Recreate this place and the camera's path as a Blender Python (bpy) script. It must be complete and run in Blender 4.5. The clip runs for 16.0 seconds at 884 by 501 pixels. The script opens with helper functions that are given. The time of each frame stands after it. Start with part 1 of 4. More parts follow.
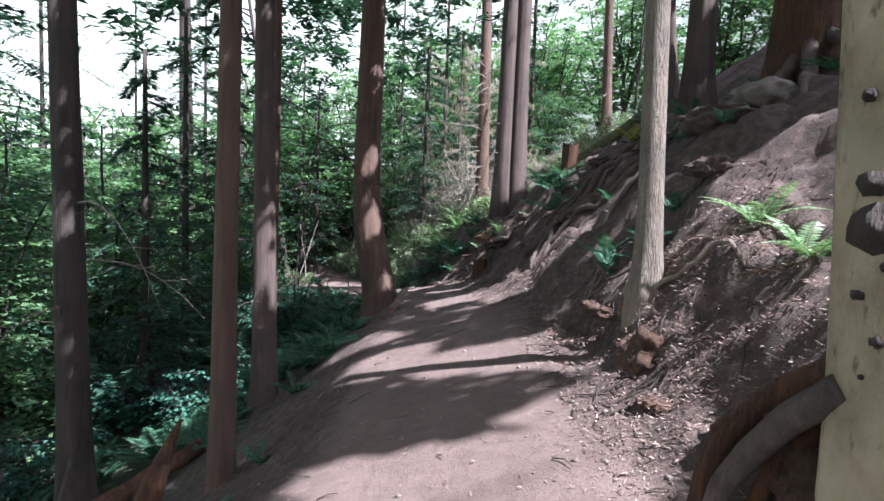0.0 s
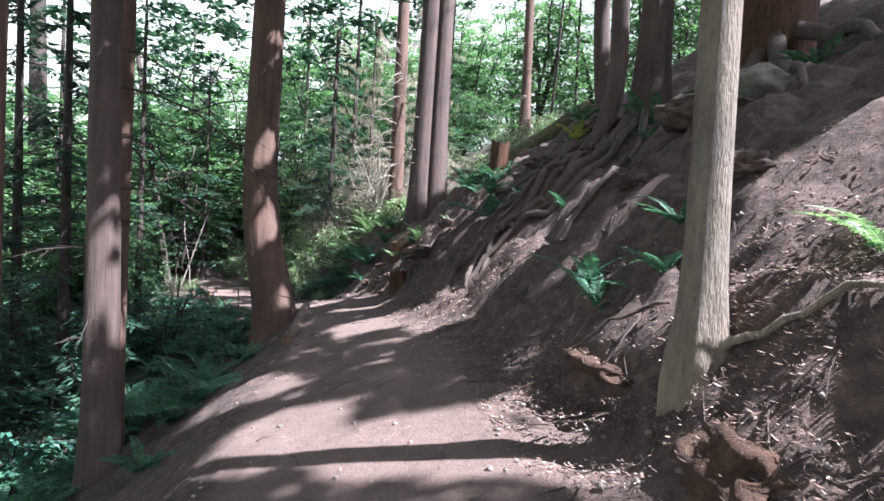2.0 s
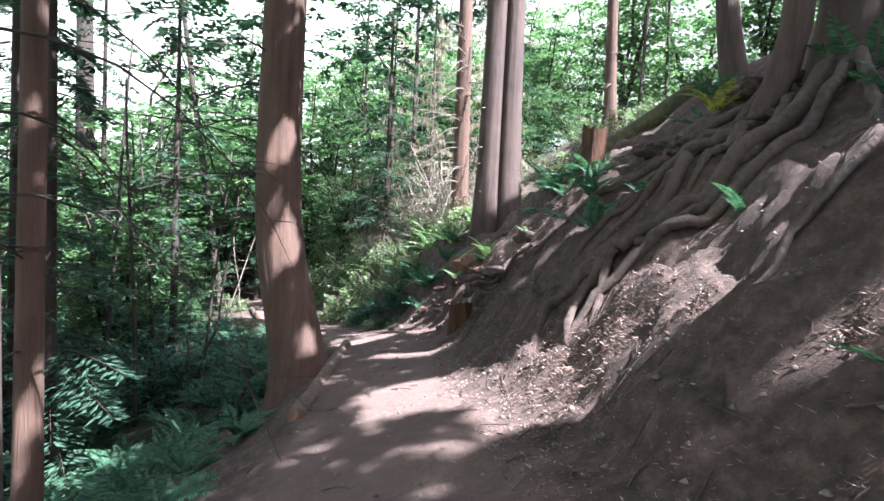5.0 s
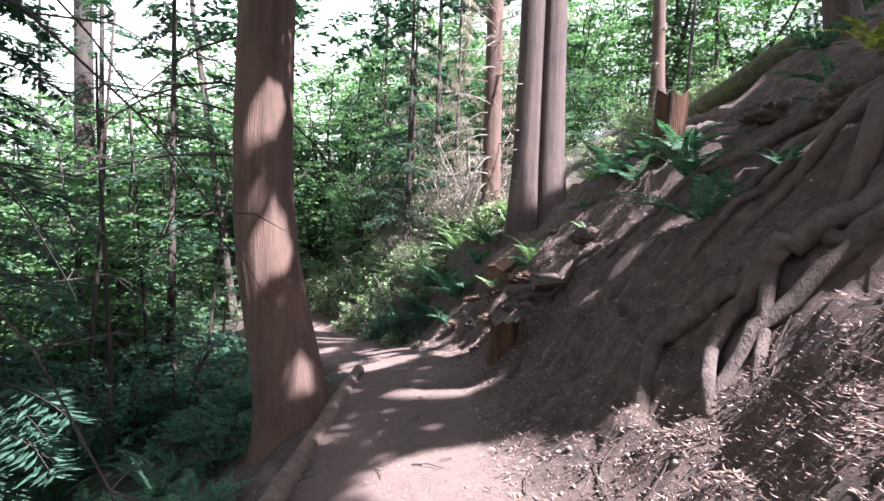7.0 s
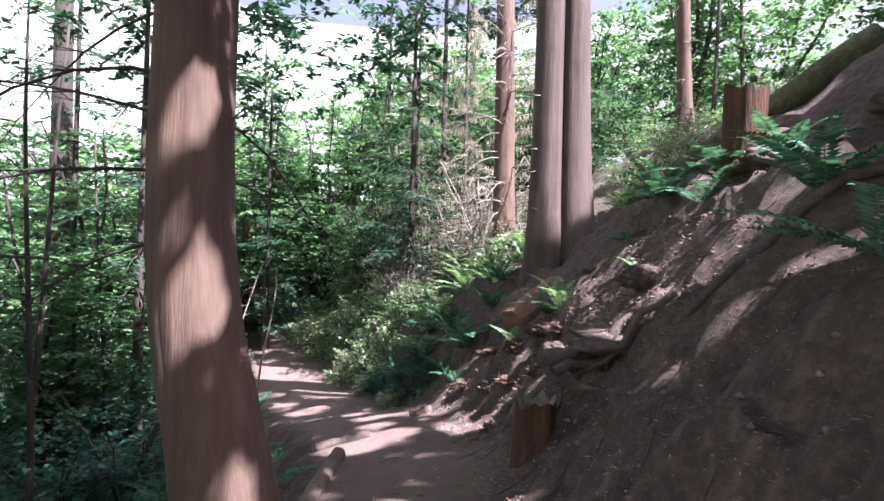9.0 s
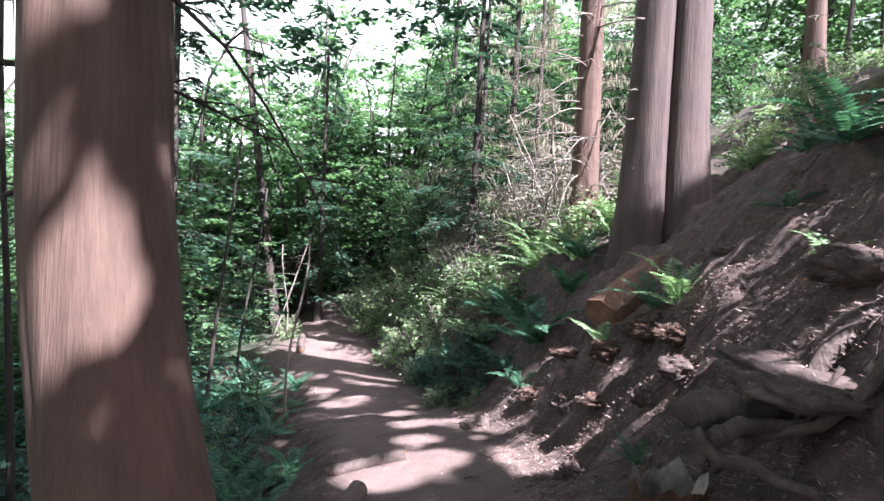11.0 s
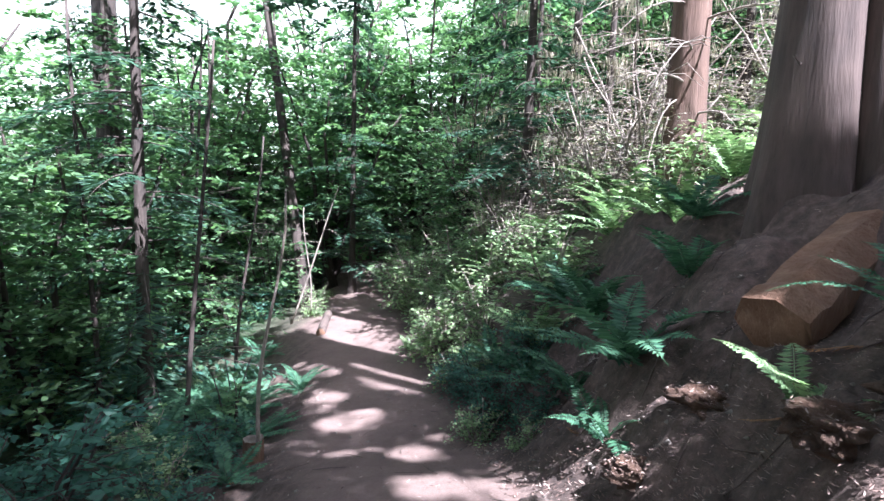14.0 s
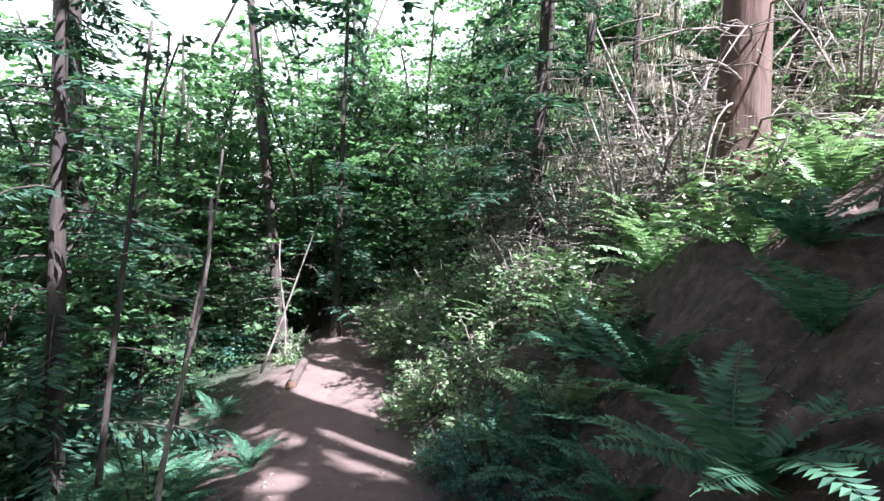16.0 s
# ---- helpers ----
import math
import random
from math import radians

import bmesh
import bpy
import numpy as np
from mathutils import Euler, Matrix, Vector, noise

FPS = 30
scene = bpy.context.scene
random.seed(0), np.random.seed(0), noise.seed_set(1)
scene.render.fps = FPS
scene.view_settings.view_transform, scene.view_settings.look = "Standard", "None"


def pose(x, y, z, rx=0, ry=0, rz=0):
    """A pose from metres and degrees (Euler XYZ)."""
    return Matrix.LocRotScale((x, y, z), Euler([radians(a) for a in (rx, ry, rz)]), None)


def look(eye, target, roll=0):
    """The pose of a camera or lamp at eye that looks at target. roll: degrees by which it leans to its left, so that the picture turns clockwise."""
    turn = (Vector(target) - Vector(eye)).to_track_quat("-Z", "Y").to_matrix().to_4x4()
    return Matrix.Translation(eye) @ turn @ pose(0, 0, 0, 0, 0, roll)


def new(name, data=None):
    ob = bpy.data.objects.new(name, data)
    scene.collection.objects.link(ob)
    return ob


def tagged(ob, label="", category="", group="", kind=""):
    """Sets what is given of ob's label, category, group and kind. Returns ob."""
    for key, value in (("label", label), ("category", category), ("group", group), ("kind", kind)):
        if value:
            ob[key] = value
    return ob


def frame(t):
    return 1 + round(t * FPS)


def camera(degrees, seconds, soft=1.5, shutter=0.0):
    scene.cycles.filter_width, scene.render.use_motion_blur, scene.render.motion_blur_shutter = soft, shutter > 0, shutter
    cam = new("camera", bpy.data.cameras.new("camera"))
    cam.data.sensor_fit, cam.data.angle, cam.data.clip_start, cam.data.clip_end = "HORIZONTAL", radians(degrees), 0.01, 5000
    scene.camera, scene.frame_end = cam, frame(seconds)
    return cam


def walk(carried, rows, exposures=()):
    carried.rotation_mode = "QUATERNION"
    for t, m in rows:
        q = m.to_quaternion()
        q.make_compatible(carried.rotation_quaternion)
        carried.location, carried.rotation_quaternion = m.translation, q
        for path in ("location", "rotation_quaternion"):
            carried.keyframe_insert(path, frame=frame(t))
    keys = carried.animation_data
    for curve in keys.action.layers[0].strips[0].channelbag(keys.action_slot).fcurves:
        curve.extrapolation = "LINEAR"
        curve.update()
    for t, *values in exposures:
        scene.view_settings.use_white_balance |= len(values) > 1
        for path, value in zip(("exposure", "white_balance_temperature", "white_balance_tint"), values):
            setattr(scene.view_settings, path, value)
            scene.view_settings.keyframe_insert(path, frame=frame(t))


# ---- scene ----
cam = camera(78.8, 16.0)
PATH = [
    (0, (0.001, 0.004, 1.6), (-0.012, 2.359, 1.436), 2.1),
    (0.5, (-0.073, 0.432, 1.614), (-0.026, 2.787, 1.465), 2.4),
    (1, (-0.026, 0.899, 1.618), (0.23, 3.243, 1.507), 3.6),
    (1.5, (-0.117, 1.333, 1.622), (0.155, 3.673, 1.478), 4.9),
    (2, (-0.123, 1.717, 1.62), (0.275, 4.039, 1.486), 3.6),
    (2.5, (-0.054, 2.117, 1.67), (0.332, 4.44, 1.517), 3.4),
    (3, (0.015, 2.43, 1.716), (0.278, 4.775, 1.689), 4.0),
    (3.5, (-0.028, 2.852, 1.677), (0.245, 5.197, 1.67), 2.5),
    (4, (0.019, 3.287, 1.704), (0.231, 5.636, 1.611), 2.4),
    (4.2, (0.055, 3.442, 1.684), (0.198, 5.794, 1.542), 2.4),
    (6.5, (0.228, 5.579, 1.635), (0.288, 7.938, 1.625), 2.6),
    (7, (0.107, 5.892, 1.605), (0.103, 8.248, 1.499), 1.9),
    (7.5, (0.171, 6.302, 1.596), (0.153, 8.662, 1.571), 1.4),
    (8, (0.164, 6.681, 1.696), (0.12, 9.04, 1.655), 1.2),
    (8.2, (0.137, 6.826, 1.67), (0.097, 9.185, 1.686), 1.3),
    (10.3, (0.175, 8.549, 1.648), (-0.004, 10.902, 1.689), 1.7),
    (10.5, (0.133, 8.707, 1.635), (-0.149, 11.051, 1.661), 2.2),
    (11, (0.11, 9.066, 1.631), (-0.217, 11.401, 1.532), 2.9),
    (11.5, (0.081, 9.445, 1.613), (-0.484, 11.72, 1.34), 2.6),
    (12, (-0.014, 9.811, 1.567), (-0.555, 12.084, 1.242), 3.3),
    (12.5, (0.006, 10.231, 1.534), (-0.472, 12.515, 1.186), 1.9),
    (13, (-0.034, 10.67, 1.532), (-0.568, 12.942, 1.181), 2.1),
    (13.5, (-0.073, 11.057, 1.514), (-0.597, 13.334, 1.185), 2.1),
    (14, (-0.052, 11.439, 1.507), (-0.605, 13.717, 1.237), 1.8),
    (14.5, (-0.158, 11.776, 1.447), (-0.715, 14.06, 1.246), 1.9),
    (15, (-0.218, 12.088, 1.404), (-0.782, 14.374, 1.229), 1.6),
    (15.5, (-0.283, 12.462, 1.363), (-0.841, 14.749, 1.206), 3.3),
    (16, (-0.35, 12.869, 1.317), (-0.899, 15.163, 1.229), 2.7),
]
walk(cam, [(t, look(eye, target, roll)) for t, eye, target, roll in PATH],
     [(0.0, 1.88, 5400, 18), (1.5, 2.1, 5450, 18), (4.0, 2.65, 5500, 18), (7.0, 2.5, 5650, 24), (10.0, 2.45, 5650, 26), (13.0, 2.7, 5350, 21), (16.0, 2.4, 5400, 22)])

# ---- world and sun ----
SUN = Vector((0.50, -0.32, 0.88)).normalized()
sky_world = bpy.data.worlds.new("sky")
scene.world = sky_world
sky_world.use_nodes = True
sky_nodes = sky_world.node_tree
sky = sky_nodes.nodes.new("ShaderNodeTexSky")
sky.sky_type = "NISHITA"
sky.sun_disc = False
sky.sun_elevation = math.asin(SUN.z)
sky.sun_rotation = math.atan2(SUN.x, SUN.y)
sky.air_density, sky.dust_density, sky.ozone_density = 1.0, 6.0, 1.0
sky_back = sky_nodes.nodes["Background"]
sky_back.inputs["Strength"].default_value = 0.06
haze = sky_nodes.nodes.new("ShaderNodeHueSaturation")
haze.inputs["Saturation"].default_value = 0.45
sky_nodes.links.new(sky.outputs["Color"], haze.inputs["Color"])
sky_nodes.links.new(haze.outputs["Color"], sky_back.inputs["Color"])
sun_data = bpy.data.lights.new("sun", "SUN")
sun_data.energy, sun_data.angle, sun_data.color = 5.0, radians(0.55), (1.0, 0.95, 0.86)
sun = new("sun", sun_data)
sun.matrix_world = look(SUN * 40, (0, 0, 0))


# ---- materials ----
def material(name, rough=0.8):
    m = bpy.data.materials.new(name)
    m.use_nodes = True
    b = m.node_tree.nodes["Principled BSDF"]
    b.inputs["Roughness"].default_value = rough
    return m, m.node_tree, b


def node(tree, kind, **values):
    n = tree.nodes.new(kind)
    for key, value in values.items():
        n.inputs[key].default_value = value
    return n


def ramp(tree, source, stops):
    r = tree.nodes.new("ShaderNodeValToRGB")
    while len(r.color_ramp.elements) < len(stops):
        r.color_ramp.elements.new(0.5)
    for e, (at, c) in zip(r.color_ramp.elements, stops):
        e.position, e.color = at, (*c, 1)
    tree.links.new(source, r.inputs["Fac"])
    return r.outputs["Color"]


def mixed(tree, fac, a, b, blend="MIX"):
    m = tree.nodes.new("ShaderNodeMix")
    m.data_type, m.blend_type = "RGBA", blend
    for socket, value in ((m.inputs[0], fac), (m.inputs[6], a), (m.inputs[7], b)):
        if isinstance(value, (int, float)):
            socket.default_value = value
        elif isinstance(value, tuple):
            socket.default_value = (*value, 1)
        else:
            tree.links.new(value, socket)
    return m.outputs[2]


def noise_of(tree, scale, detail=6, stretch=None, rough=0.6):
    co = tree.nodes.new("ShaderNodeTexCoord").outputs["Object"]
    if stretch:
        mp = node(tree, "ShaderNodeMapping", Scale=stretch)
        tree.links.new(co, mp.inputs["Vector"])
        co = mp.outputs["Vector"]
    n = node(tree, "ShaderNodeTexNoise", Scale=scale, Detail=detail, Roughness=rough)
    tree.links.new(co, n.inputs["Vector"])
    return n.outputs["Fac"]


def bump(tree, bsdf, height, strength, distance):
    b = node(tree, "ShaderNodeBump", Strength=strength, Distance=distance)
    tree.links.new(height, b.inputs["Height"])
    tree.links.new(b.outputs["Normal"], bsdf.inputs["Normal"])


def bark(name, dark, mid, light, scale=9.0, strength=0.9, grain=0.09, cracks=0.85):
    m, tree, b = material(name, 0.88)
    fibres = noise_of(tree, scale, 8, (1, 1, grain), 0.7)
    blotch = noise_of(tree, 1.6, 4)
    c = ramp(tree, fibres, [(0.32, dark), (0.52, mid), (0.74, light)])
    c2 = mixed(tree, blotch, c, mixed(tree, 0.6, c, mid), "MIX")
    stain = ramp(tree, blotch, [(0.35, (0.68, 0.68, 0.7)), (0.65, (1.05, 1.0, 0.95))])
    c2 = mixed(tree, 0.8, c2, stain, "MULTIPLY")
    flakes = noise_of(tree, scale * 5.0, 5, (1, 1, grain * 0.6), 0.55)
    crack = ramp(tree, flakes, [(0.3, (0.35, 0.32, 0.3)), (0.4, (1, 1, 1)), (0.66, (1, 1, 1)), (0.76, (1.25, 1.2, 1.16))])
    tree.links.new(mixed(tree, cracks, c2, crack, "MULTIPLY"), b.inputs["Base Color"])
    both = tree.nodes.new("ShaderNodeMath")
    both.operation = "MULTIPLY_ADD"
    tree.links.new(flakes, both.inputs[0])
    both.inputs[1].default_value = 0.7
    tree.links.new(fibres, both.inputs[2])
    bump(tree, b, both.outputs[0], strength, 0.04)
    return m


def leaf(name, dark, light, through_light=0.35, rough=0.5):
    m, tree, b = material(name, rough)
    geo = tree.nodes.new("ShaderNodeNewGeometry")
    c = ramp(tree, geo.outputs["Random Per Island"], [(0.0, dark), (0.6, light), (1.0, tuple(v * 1.25 for v in light))])
    fine = ramp(tree, noise_of(tree, 0.9, 2), [(0.3, (0.75, 0.8, 0.8)), (0.7, (1.1, 1.05, 0.9))])
    c = mixed(tree, 1.0, c, fine, "MULTIPLY")
    tree.links.new(c, b.inputs["Base Color"])
    t = tree.nodes.new("ShaderNodeBsdfTranslucent")
    tree.links.new(mixed(tree, 1.0, c, (1.08, 1.2, 0.86), "MULTIPLY"), t.inputs["Color"])
    mix = tree.nodes.new("ShaderNodeMixShader")
    mix.inputs[0].default_value = through_light
    tree.links.new(b.outputs[0], mix.inputs[1])
    tree.links.new(t.outputs[0], mix.inputs[2])
    tree.links.new(mix.outputs[0], tree.nodes["Material Output"].inputs["Surface"])
    return m


CEDAR = bark("cedar_bark", (0.06, 0.043, 0.038), (0.108, 0.078, 0.067), (0.15, 0.112, 0.097), 13.0, 0.4, 0.07, 0.3)
RED_CEDAR = bark("red_cedar_bark", (0.075, 0.045, 0.034), (0.14, 0.088, 0.066), (0.195, 0.13, 0.1), 13.0, 0.4, 0.07, 0.35)
DARK_BARK = bark("dark_bark", (0.035, 0.028, 0.025), (0.07, 0.055, 0.047), (0.11, 0.09, 0.077), 9.0, 0.7, 0.12, 0.5)
PALE_BARK = bark("pale_bark", (0.15, 0.12, 0.095), (0.27, 0.225, 0.18), (0.42, 0.365, 0.3), 16.0, 1.0, 0.3, 0.7)
ALDER_BARK = bark("alder_bark", (0.16, 0.11, 0.06), (0.4, 0.33, 0.22), (0.52, 0.46, 0.36), 4.5, 0.5, 0.6, 0.95)
DEAD_WOOD = bark("dead_wood", (0.1, 0.085, 0.07), (0.3, 0.26, 0.22), (0.5, 0.45, 0.4), 20.0, 0.5, 0.6, 0.2)
ROOT_BARK = bark("root_bark", (0.05, 0.037, 0.03), (0.12, 0.09, 0.076), (0.2, 0.155, 0.13), 16.0, 0.6, 0.7, 0.15)
ROTTEN = bark("rotten_wood", (0.03, 0.016, 0.01), (0.11, 0.05, 0.025), (0.3, 0.13, 0.05), 12.0, 1.0)
SPLIT_WOOD = bark("split_wood", (0.16, 0.08, 0.04), (0.22, 0.125, 0.078), (0.36, 0.24, 0.165), 9.0, 0.8, 0.4, 0.4)
TIMBER = bark("timber", (0.1, 0.07, 0.055), (0.24, 0.18, 0.145), (0.36, 0.29, 0.25), 11.0, 0.7, 0.5, 0.2)

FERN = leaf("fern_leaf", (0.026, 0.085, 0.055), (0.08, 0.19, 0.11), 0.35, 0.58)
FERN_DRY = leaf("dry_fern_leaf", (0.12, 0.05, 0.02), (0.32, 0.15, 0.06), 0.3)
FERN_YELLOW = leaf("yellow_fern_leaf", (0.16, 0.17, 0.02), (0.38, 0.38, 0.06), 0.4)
# shrub leaf made pale: the glare of full sun is part of its colour
SUNLIT_LEAF = leaf("sunlit_leaf", (0.09, 0.17, 0.08), (0.3, 0.41, 0.22), 0.32, 0.4)
# brighter copy of the fern leaf, with sunlight put into its colour
SUNLIT_FERN = leaf("sunlit_fern_leaf", (0.08, 0.16, 0.07), (0.27, 0.39, 0.2), 0.32, 0.4)
MAPLE = leaf("maple_leaf", (0.055, 0.13, 0.07), (0.15, 0.26, 0.13), 0.5)
DEEP_LEAF = leaf("deep_leaf", (0.026, 0.09, 0.075), (0.07, 0.19, 0.145), 0.4)
CONIFER = leaf("conifer_spray", (0.022, 0.06, 0.043), (0.062, 0.135, 0.09), 0.35, 0.6)
GREY_TWIG = leaf("dry_spray", (0.16, 0.135, 0.105), (0.4, 0.36, 0.29), 0.2, 0.8)

SOIL, tree, b = material("forest_soil", 0.95)
worn = tree.nodes.new("ShaderNodeAttribute")
worn.attribute_name = "trodden"
green = tree.nodes.new("ShaderNodeAttribute")
green.attribute_name = "mossy"
coarse, fine, grit = noise_of(tree, 1.3, 5), noise_of(tree, 9.0, 8, None, 0.7), noise_of(tree, 60.0, 6, None, 0.75)
path_c = mixed(tree, 0.5, ramp(tree, fine, [(0.3, (0.115, 0.079, 0.067)), (0.7, (0.215, 0.155, 0.134))]),
               ramp(tree, coarse, [(0.3, (0.12, 0.083, 0.071)), (0.7, (0.215, 0.155, 0.133))]))
duff_c = ramp(tree, fine, [(0.3, (0.035, 0.025, 0.022)), (0.5, (0.085, 0.06, 0.05)), (0.72, (0.18, 0.125, 0.105))])
moss_c = ramp(tree, fine, [(0.35, (0.02, 0.035, 0.018)), (0.7, (0.06, 0.085, 0.035))])
c = mixed(tree, worn.outputs["Fac"], duff_c, path_c)
c = mixed(tree, green.outputs["Fac"], c, moss_c)
grain_c = ramp(tree, grit, [(0.3, (0.7, 0.68, 0.66)), (0.7, (1.2, 1.2, 1.2))])
tree.links.new(mixed(tree, 0.75, c, grain_c, "MULTIPLY"), b.inputs["Base Color"])
both = tree.nodes.new("ShaderNodeMath")
both.operation = "MULTIPLY_ADD"
tree.links.new(grit, both.inputs[0])
both.inputs[1].default_value = 0.35
tree.links.new(fine, both.inputs[2])
bump(tree, b, both.outputs[0], 0.7, 0.03)

LITTER, tree, b = material("leaf_litter", 0.9)
geo = tree.nodes.new("ShaderNodeNewGeometry")
tree.links.new(ramp(tree, geo.outputs["Random Per Island"], [(0.0, (0.07, 0.042, 0.032)), (0.45, (0.18, 0.115, 0.092)), (0.8, (0.3, 0.215, 0.18)), (1.0, (0.44, 0.36, 0.31))]), b.inputs["Base Color"])

MOSS_LOG = bark("mossy_bark", (0.03, 0.03, 0.018), (0.09, 0.095, 0.04), (0.19, 0.2, 0.09), 10.0, 0.9, 0.8, 0.2)

STONE, tree, b = material("stone", 0.85)
tree.links.new(ramp(tree, noise_of(tree, 7.0, 8), [(0.3, (0.1, 0.085, 0.075)), (0.7, (0.27, 0.23, 0.2))]), b.inputs["Base Color"])
bump(tree, b, noise_of(tree, 25.0, 8), 0.6, 0.02)


# ---- mesh helpers ----
class Shape:
    """Collects vertices and faces of one mesh."""

    def __init__(self):
        self.v, self.f = [], []

    def tube(self, points, radii, sides=8, lobes=None, cap=True):
        points = [Vector(p) for p in points]
        start, n = len(self.v), len(points)
        side = Vector((1, 0, 0))
        for i, p in enumerate(points):
            along = (points[min(i + 1, n - 1)] - points[max(i - 1, 0)]).normalized()
            side = (side - along * side.dot(along))
            side = side.normalized() if side.length > 1e-4 else along.orthogonal().normalized()
            other = along.cross(side)
            for k in range(sides):
                a = 2 * math.pi * k / sides
                r = radii[i] * (lobes(i / (n - 1), a, p) if lobes else 1)
                self.v.append(p + side * (r * math.cos(a)) + other * (r * math.sin(a)))
        for i in range(n - 1):
            for k in range(sides):
                q, w = start + i * sides, (k + 1) % sides
                self.f.append((q + k, q + w, q + sides + w, q + sides + k))
        if cap:
            self.f.append(tuple(start + (n - 1) * sides + k for k in range(sides)))
            self.f.append(tuple(start + sides - 1 - k for k in range(sides)))
        return self

    def blade(self, base, along, across, length, width, fold=0.15):
        """One leaf: a folded diamond of four triangles' worth of faces."""
        s = len(self.v)
        up = along.cross(across)
        mid = base + along * (length * 0.45)
        self.v += [base, mid + across * (width / 2) + up * (width * fold), base + along * length, mid - across * (width / 2) + up * (width * fold)]
        self.f += [(s, s + 1, s + 2), (s, s + 2, s + 3)]

    def mesh(self, name, mat, smooth=True):
        me = bpy.data.meshes.new(name)
        me.from_pydata([tuple(v) for v in self.v], [], self.f)
        me.materials.append(mat)
        if smooth:
            me.polygons.foreach_set("use_smooth", [True] * len(me.polygons))
        return me


def part(name, shape, mat, parent, label="", smooth=True):
    me = shape if isinstance(shape, bpy.types.Mesh) else shape.mesh(name, mat, smooth)
    ob = new(name, me)
    ob.parent = parent
    if label:
        tagged(ob, label)
    return ob


def thing(name, place, label, category, group="", turn=0.0, size=1.0, kind=""):
    ob = new(name)
    ob.empty_display_size = 0.1
    ob.matrix_basis = pose(*place, 0, 0, turn) @ Matrix.Scale(size, 4)
    return tagged(ob, label, category, group, kind)


rng = random.Random(7)


def spin(a):
    return Vector((math.cos(a), math.sin(a), 0))


# ---- ground ----
WAY_Y = [-30, -6, 0, 6, 9, 12, 14, 16, 18, 21, 26, 31, 36, 44, 90]
WAY_X = [1.5, 0.3, 0.1, 0.0, -0.15, -0.25, -0.7, -1.7, -2.5, -4.1, -5.9, -8.0, -11, -18, -60]
WAY_HALF = [0.95, 0.95, 0.95, 0.9, 0.75, 0.7, 0.8, 0.95, 0.85, 1.0, 0.9, 0.8, 0.8, 0.8, 0.8]
WAY_Z = [-0.4, 0.0, 0.1, 0.2, 0.08, -0.12, -0.38, -0.85, -1.1, -1.35, -1.55, -1.65, -1.65, -1.65, -1.65]
WAY_TILT = [0.2, 0.25, 0.3, 0.36, 0.24, 0.2, 0.2, 0.15, 0.12, 0.12, 0.1, 0.1, 0.1, 0.1, 0.1]
BANK_GAIN = [1, 1, 1, 1, 1.05, 1.2, 1.2, 1.1, 1.05, 1.05, 1, 1, 1, 1, 1]
DROP_GAIN = [1, 1, 1, 1, 1, 0.9, 0.7, 0.55, 0.5, 0.5, 0.5, 0.5, 0.5, 0.5, 0.5]
RISE_V = [0, 0.3, 0.8, 2, 4, 8, 14, 30, 80, 600]
RISE_H = [0, 0.15, 0.7, 1.9, 3.0, 5.4, 7, 8.5, 10, 10]
FALL_V = [0, 0.15, 1, 3, 6, 12, 25, 60, 600]
FALL_H = [0, 0.08, 0.75, 2.0, 3.0, 4.2, 5.0, 5.5, 5.5]


# local shoulders (height over the slope) and hollows: x, y, half-length across and along, height
SHOULDERS = ((1.72, 3.85, 0.26, 0.42, 0.2), (1.45, 3.45, 0.16, 0.22, 0.16), (1.95, 2.75, 0.25, 0.4, 0.15), (1.5, 5.1, 0.2, 0.4, 0.1),
             (1.3, 15.0, 0.42, 0.6, -0.42), (1.1, 14.45, 0.3, 0.35, -0.22), (1.75, 15.55, 0.3, 0.4, -0.2), (1.45, 12.6, 0.3, 0.5, 0.14), (1.5, 11.3, 0.22, 0.5, 0.12), (2.4, 12.1, 0.3, 0.4, 0.15), (3.2, 9.7, 0.4, 0.5, 0.16))


def profile(x, y):
    """The smooth height of the ground and how far to the side of the trail the place lies, in half-widths."""
    cx, half = np.interp(y, WAY_Y, WAY_X), np.interp(y, WAY_Y, WAY_HALF)
    u = x - cx
    z = np.interp(y, WAY_Y, WAY_Z) + np.interp(y, WAY_Y, WAY_TILT) * np.clip(u, -half, half)
    z = z + np.interp(u - half, RISE_V, RISE_H) * np.interp(y, WAY_Y, BANK_GAIN)
    z = z - np.interp(-u - half, FALL_V, FALL_H) * np.interp(y, WAY_Y, DROP_GAIN)
    single = np.ndim(x) == 0
    for cx, cy, across, along, height in SHOULDERS:
        if single and (abs(x - cx) > 2.6 * across or abs(y - cy) > 2.6 * along):
            continue
        z = z + height * np.exp(-((x - cx) / across) ** 2 - ((y - cy) / along) ** 2)
    return z, u / half


def relief(x, y, u):
    off = min(1.0, max(0.0, abs(u) - 0.8) / 0.5)
    n = noise.noise((x * 0.7, y * 0.7, 3.1)) * 0.16 * off
    n += noise.noise((x * 2.3, y * 2.3, 7.7)) * (0.012 + 0.075 * off)
    if u > 1.1:
        n += min(1.0, u - 1.1) * (abs(noise.noise((x * 1.7, y * 1.2 + x, 5.5))) - 0.2) * 0.34
        n += min(1.0, (u - 1.1) * 2) * ((abs(noise.noise((x * 4.2, y * 3.6, 8.1))) - 0.2) * 0.16 + noise.noise((x * 11.0, y * 11.0, 2.2)) * 0.035)
    return n + noise.noise((x * 7.0, y * 7.0, 1.3)) * (0.006 + 0.045 * off)


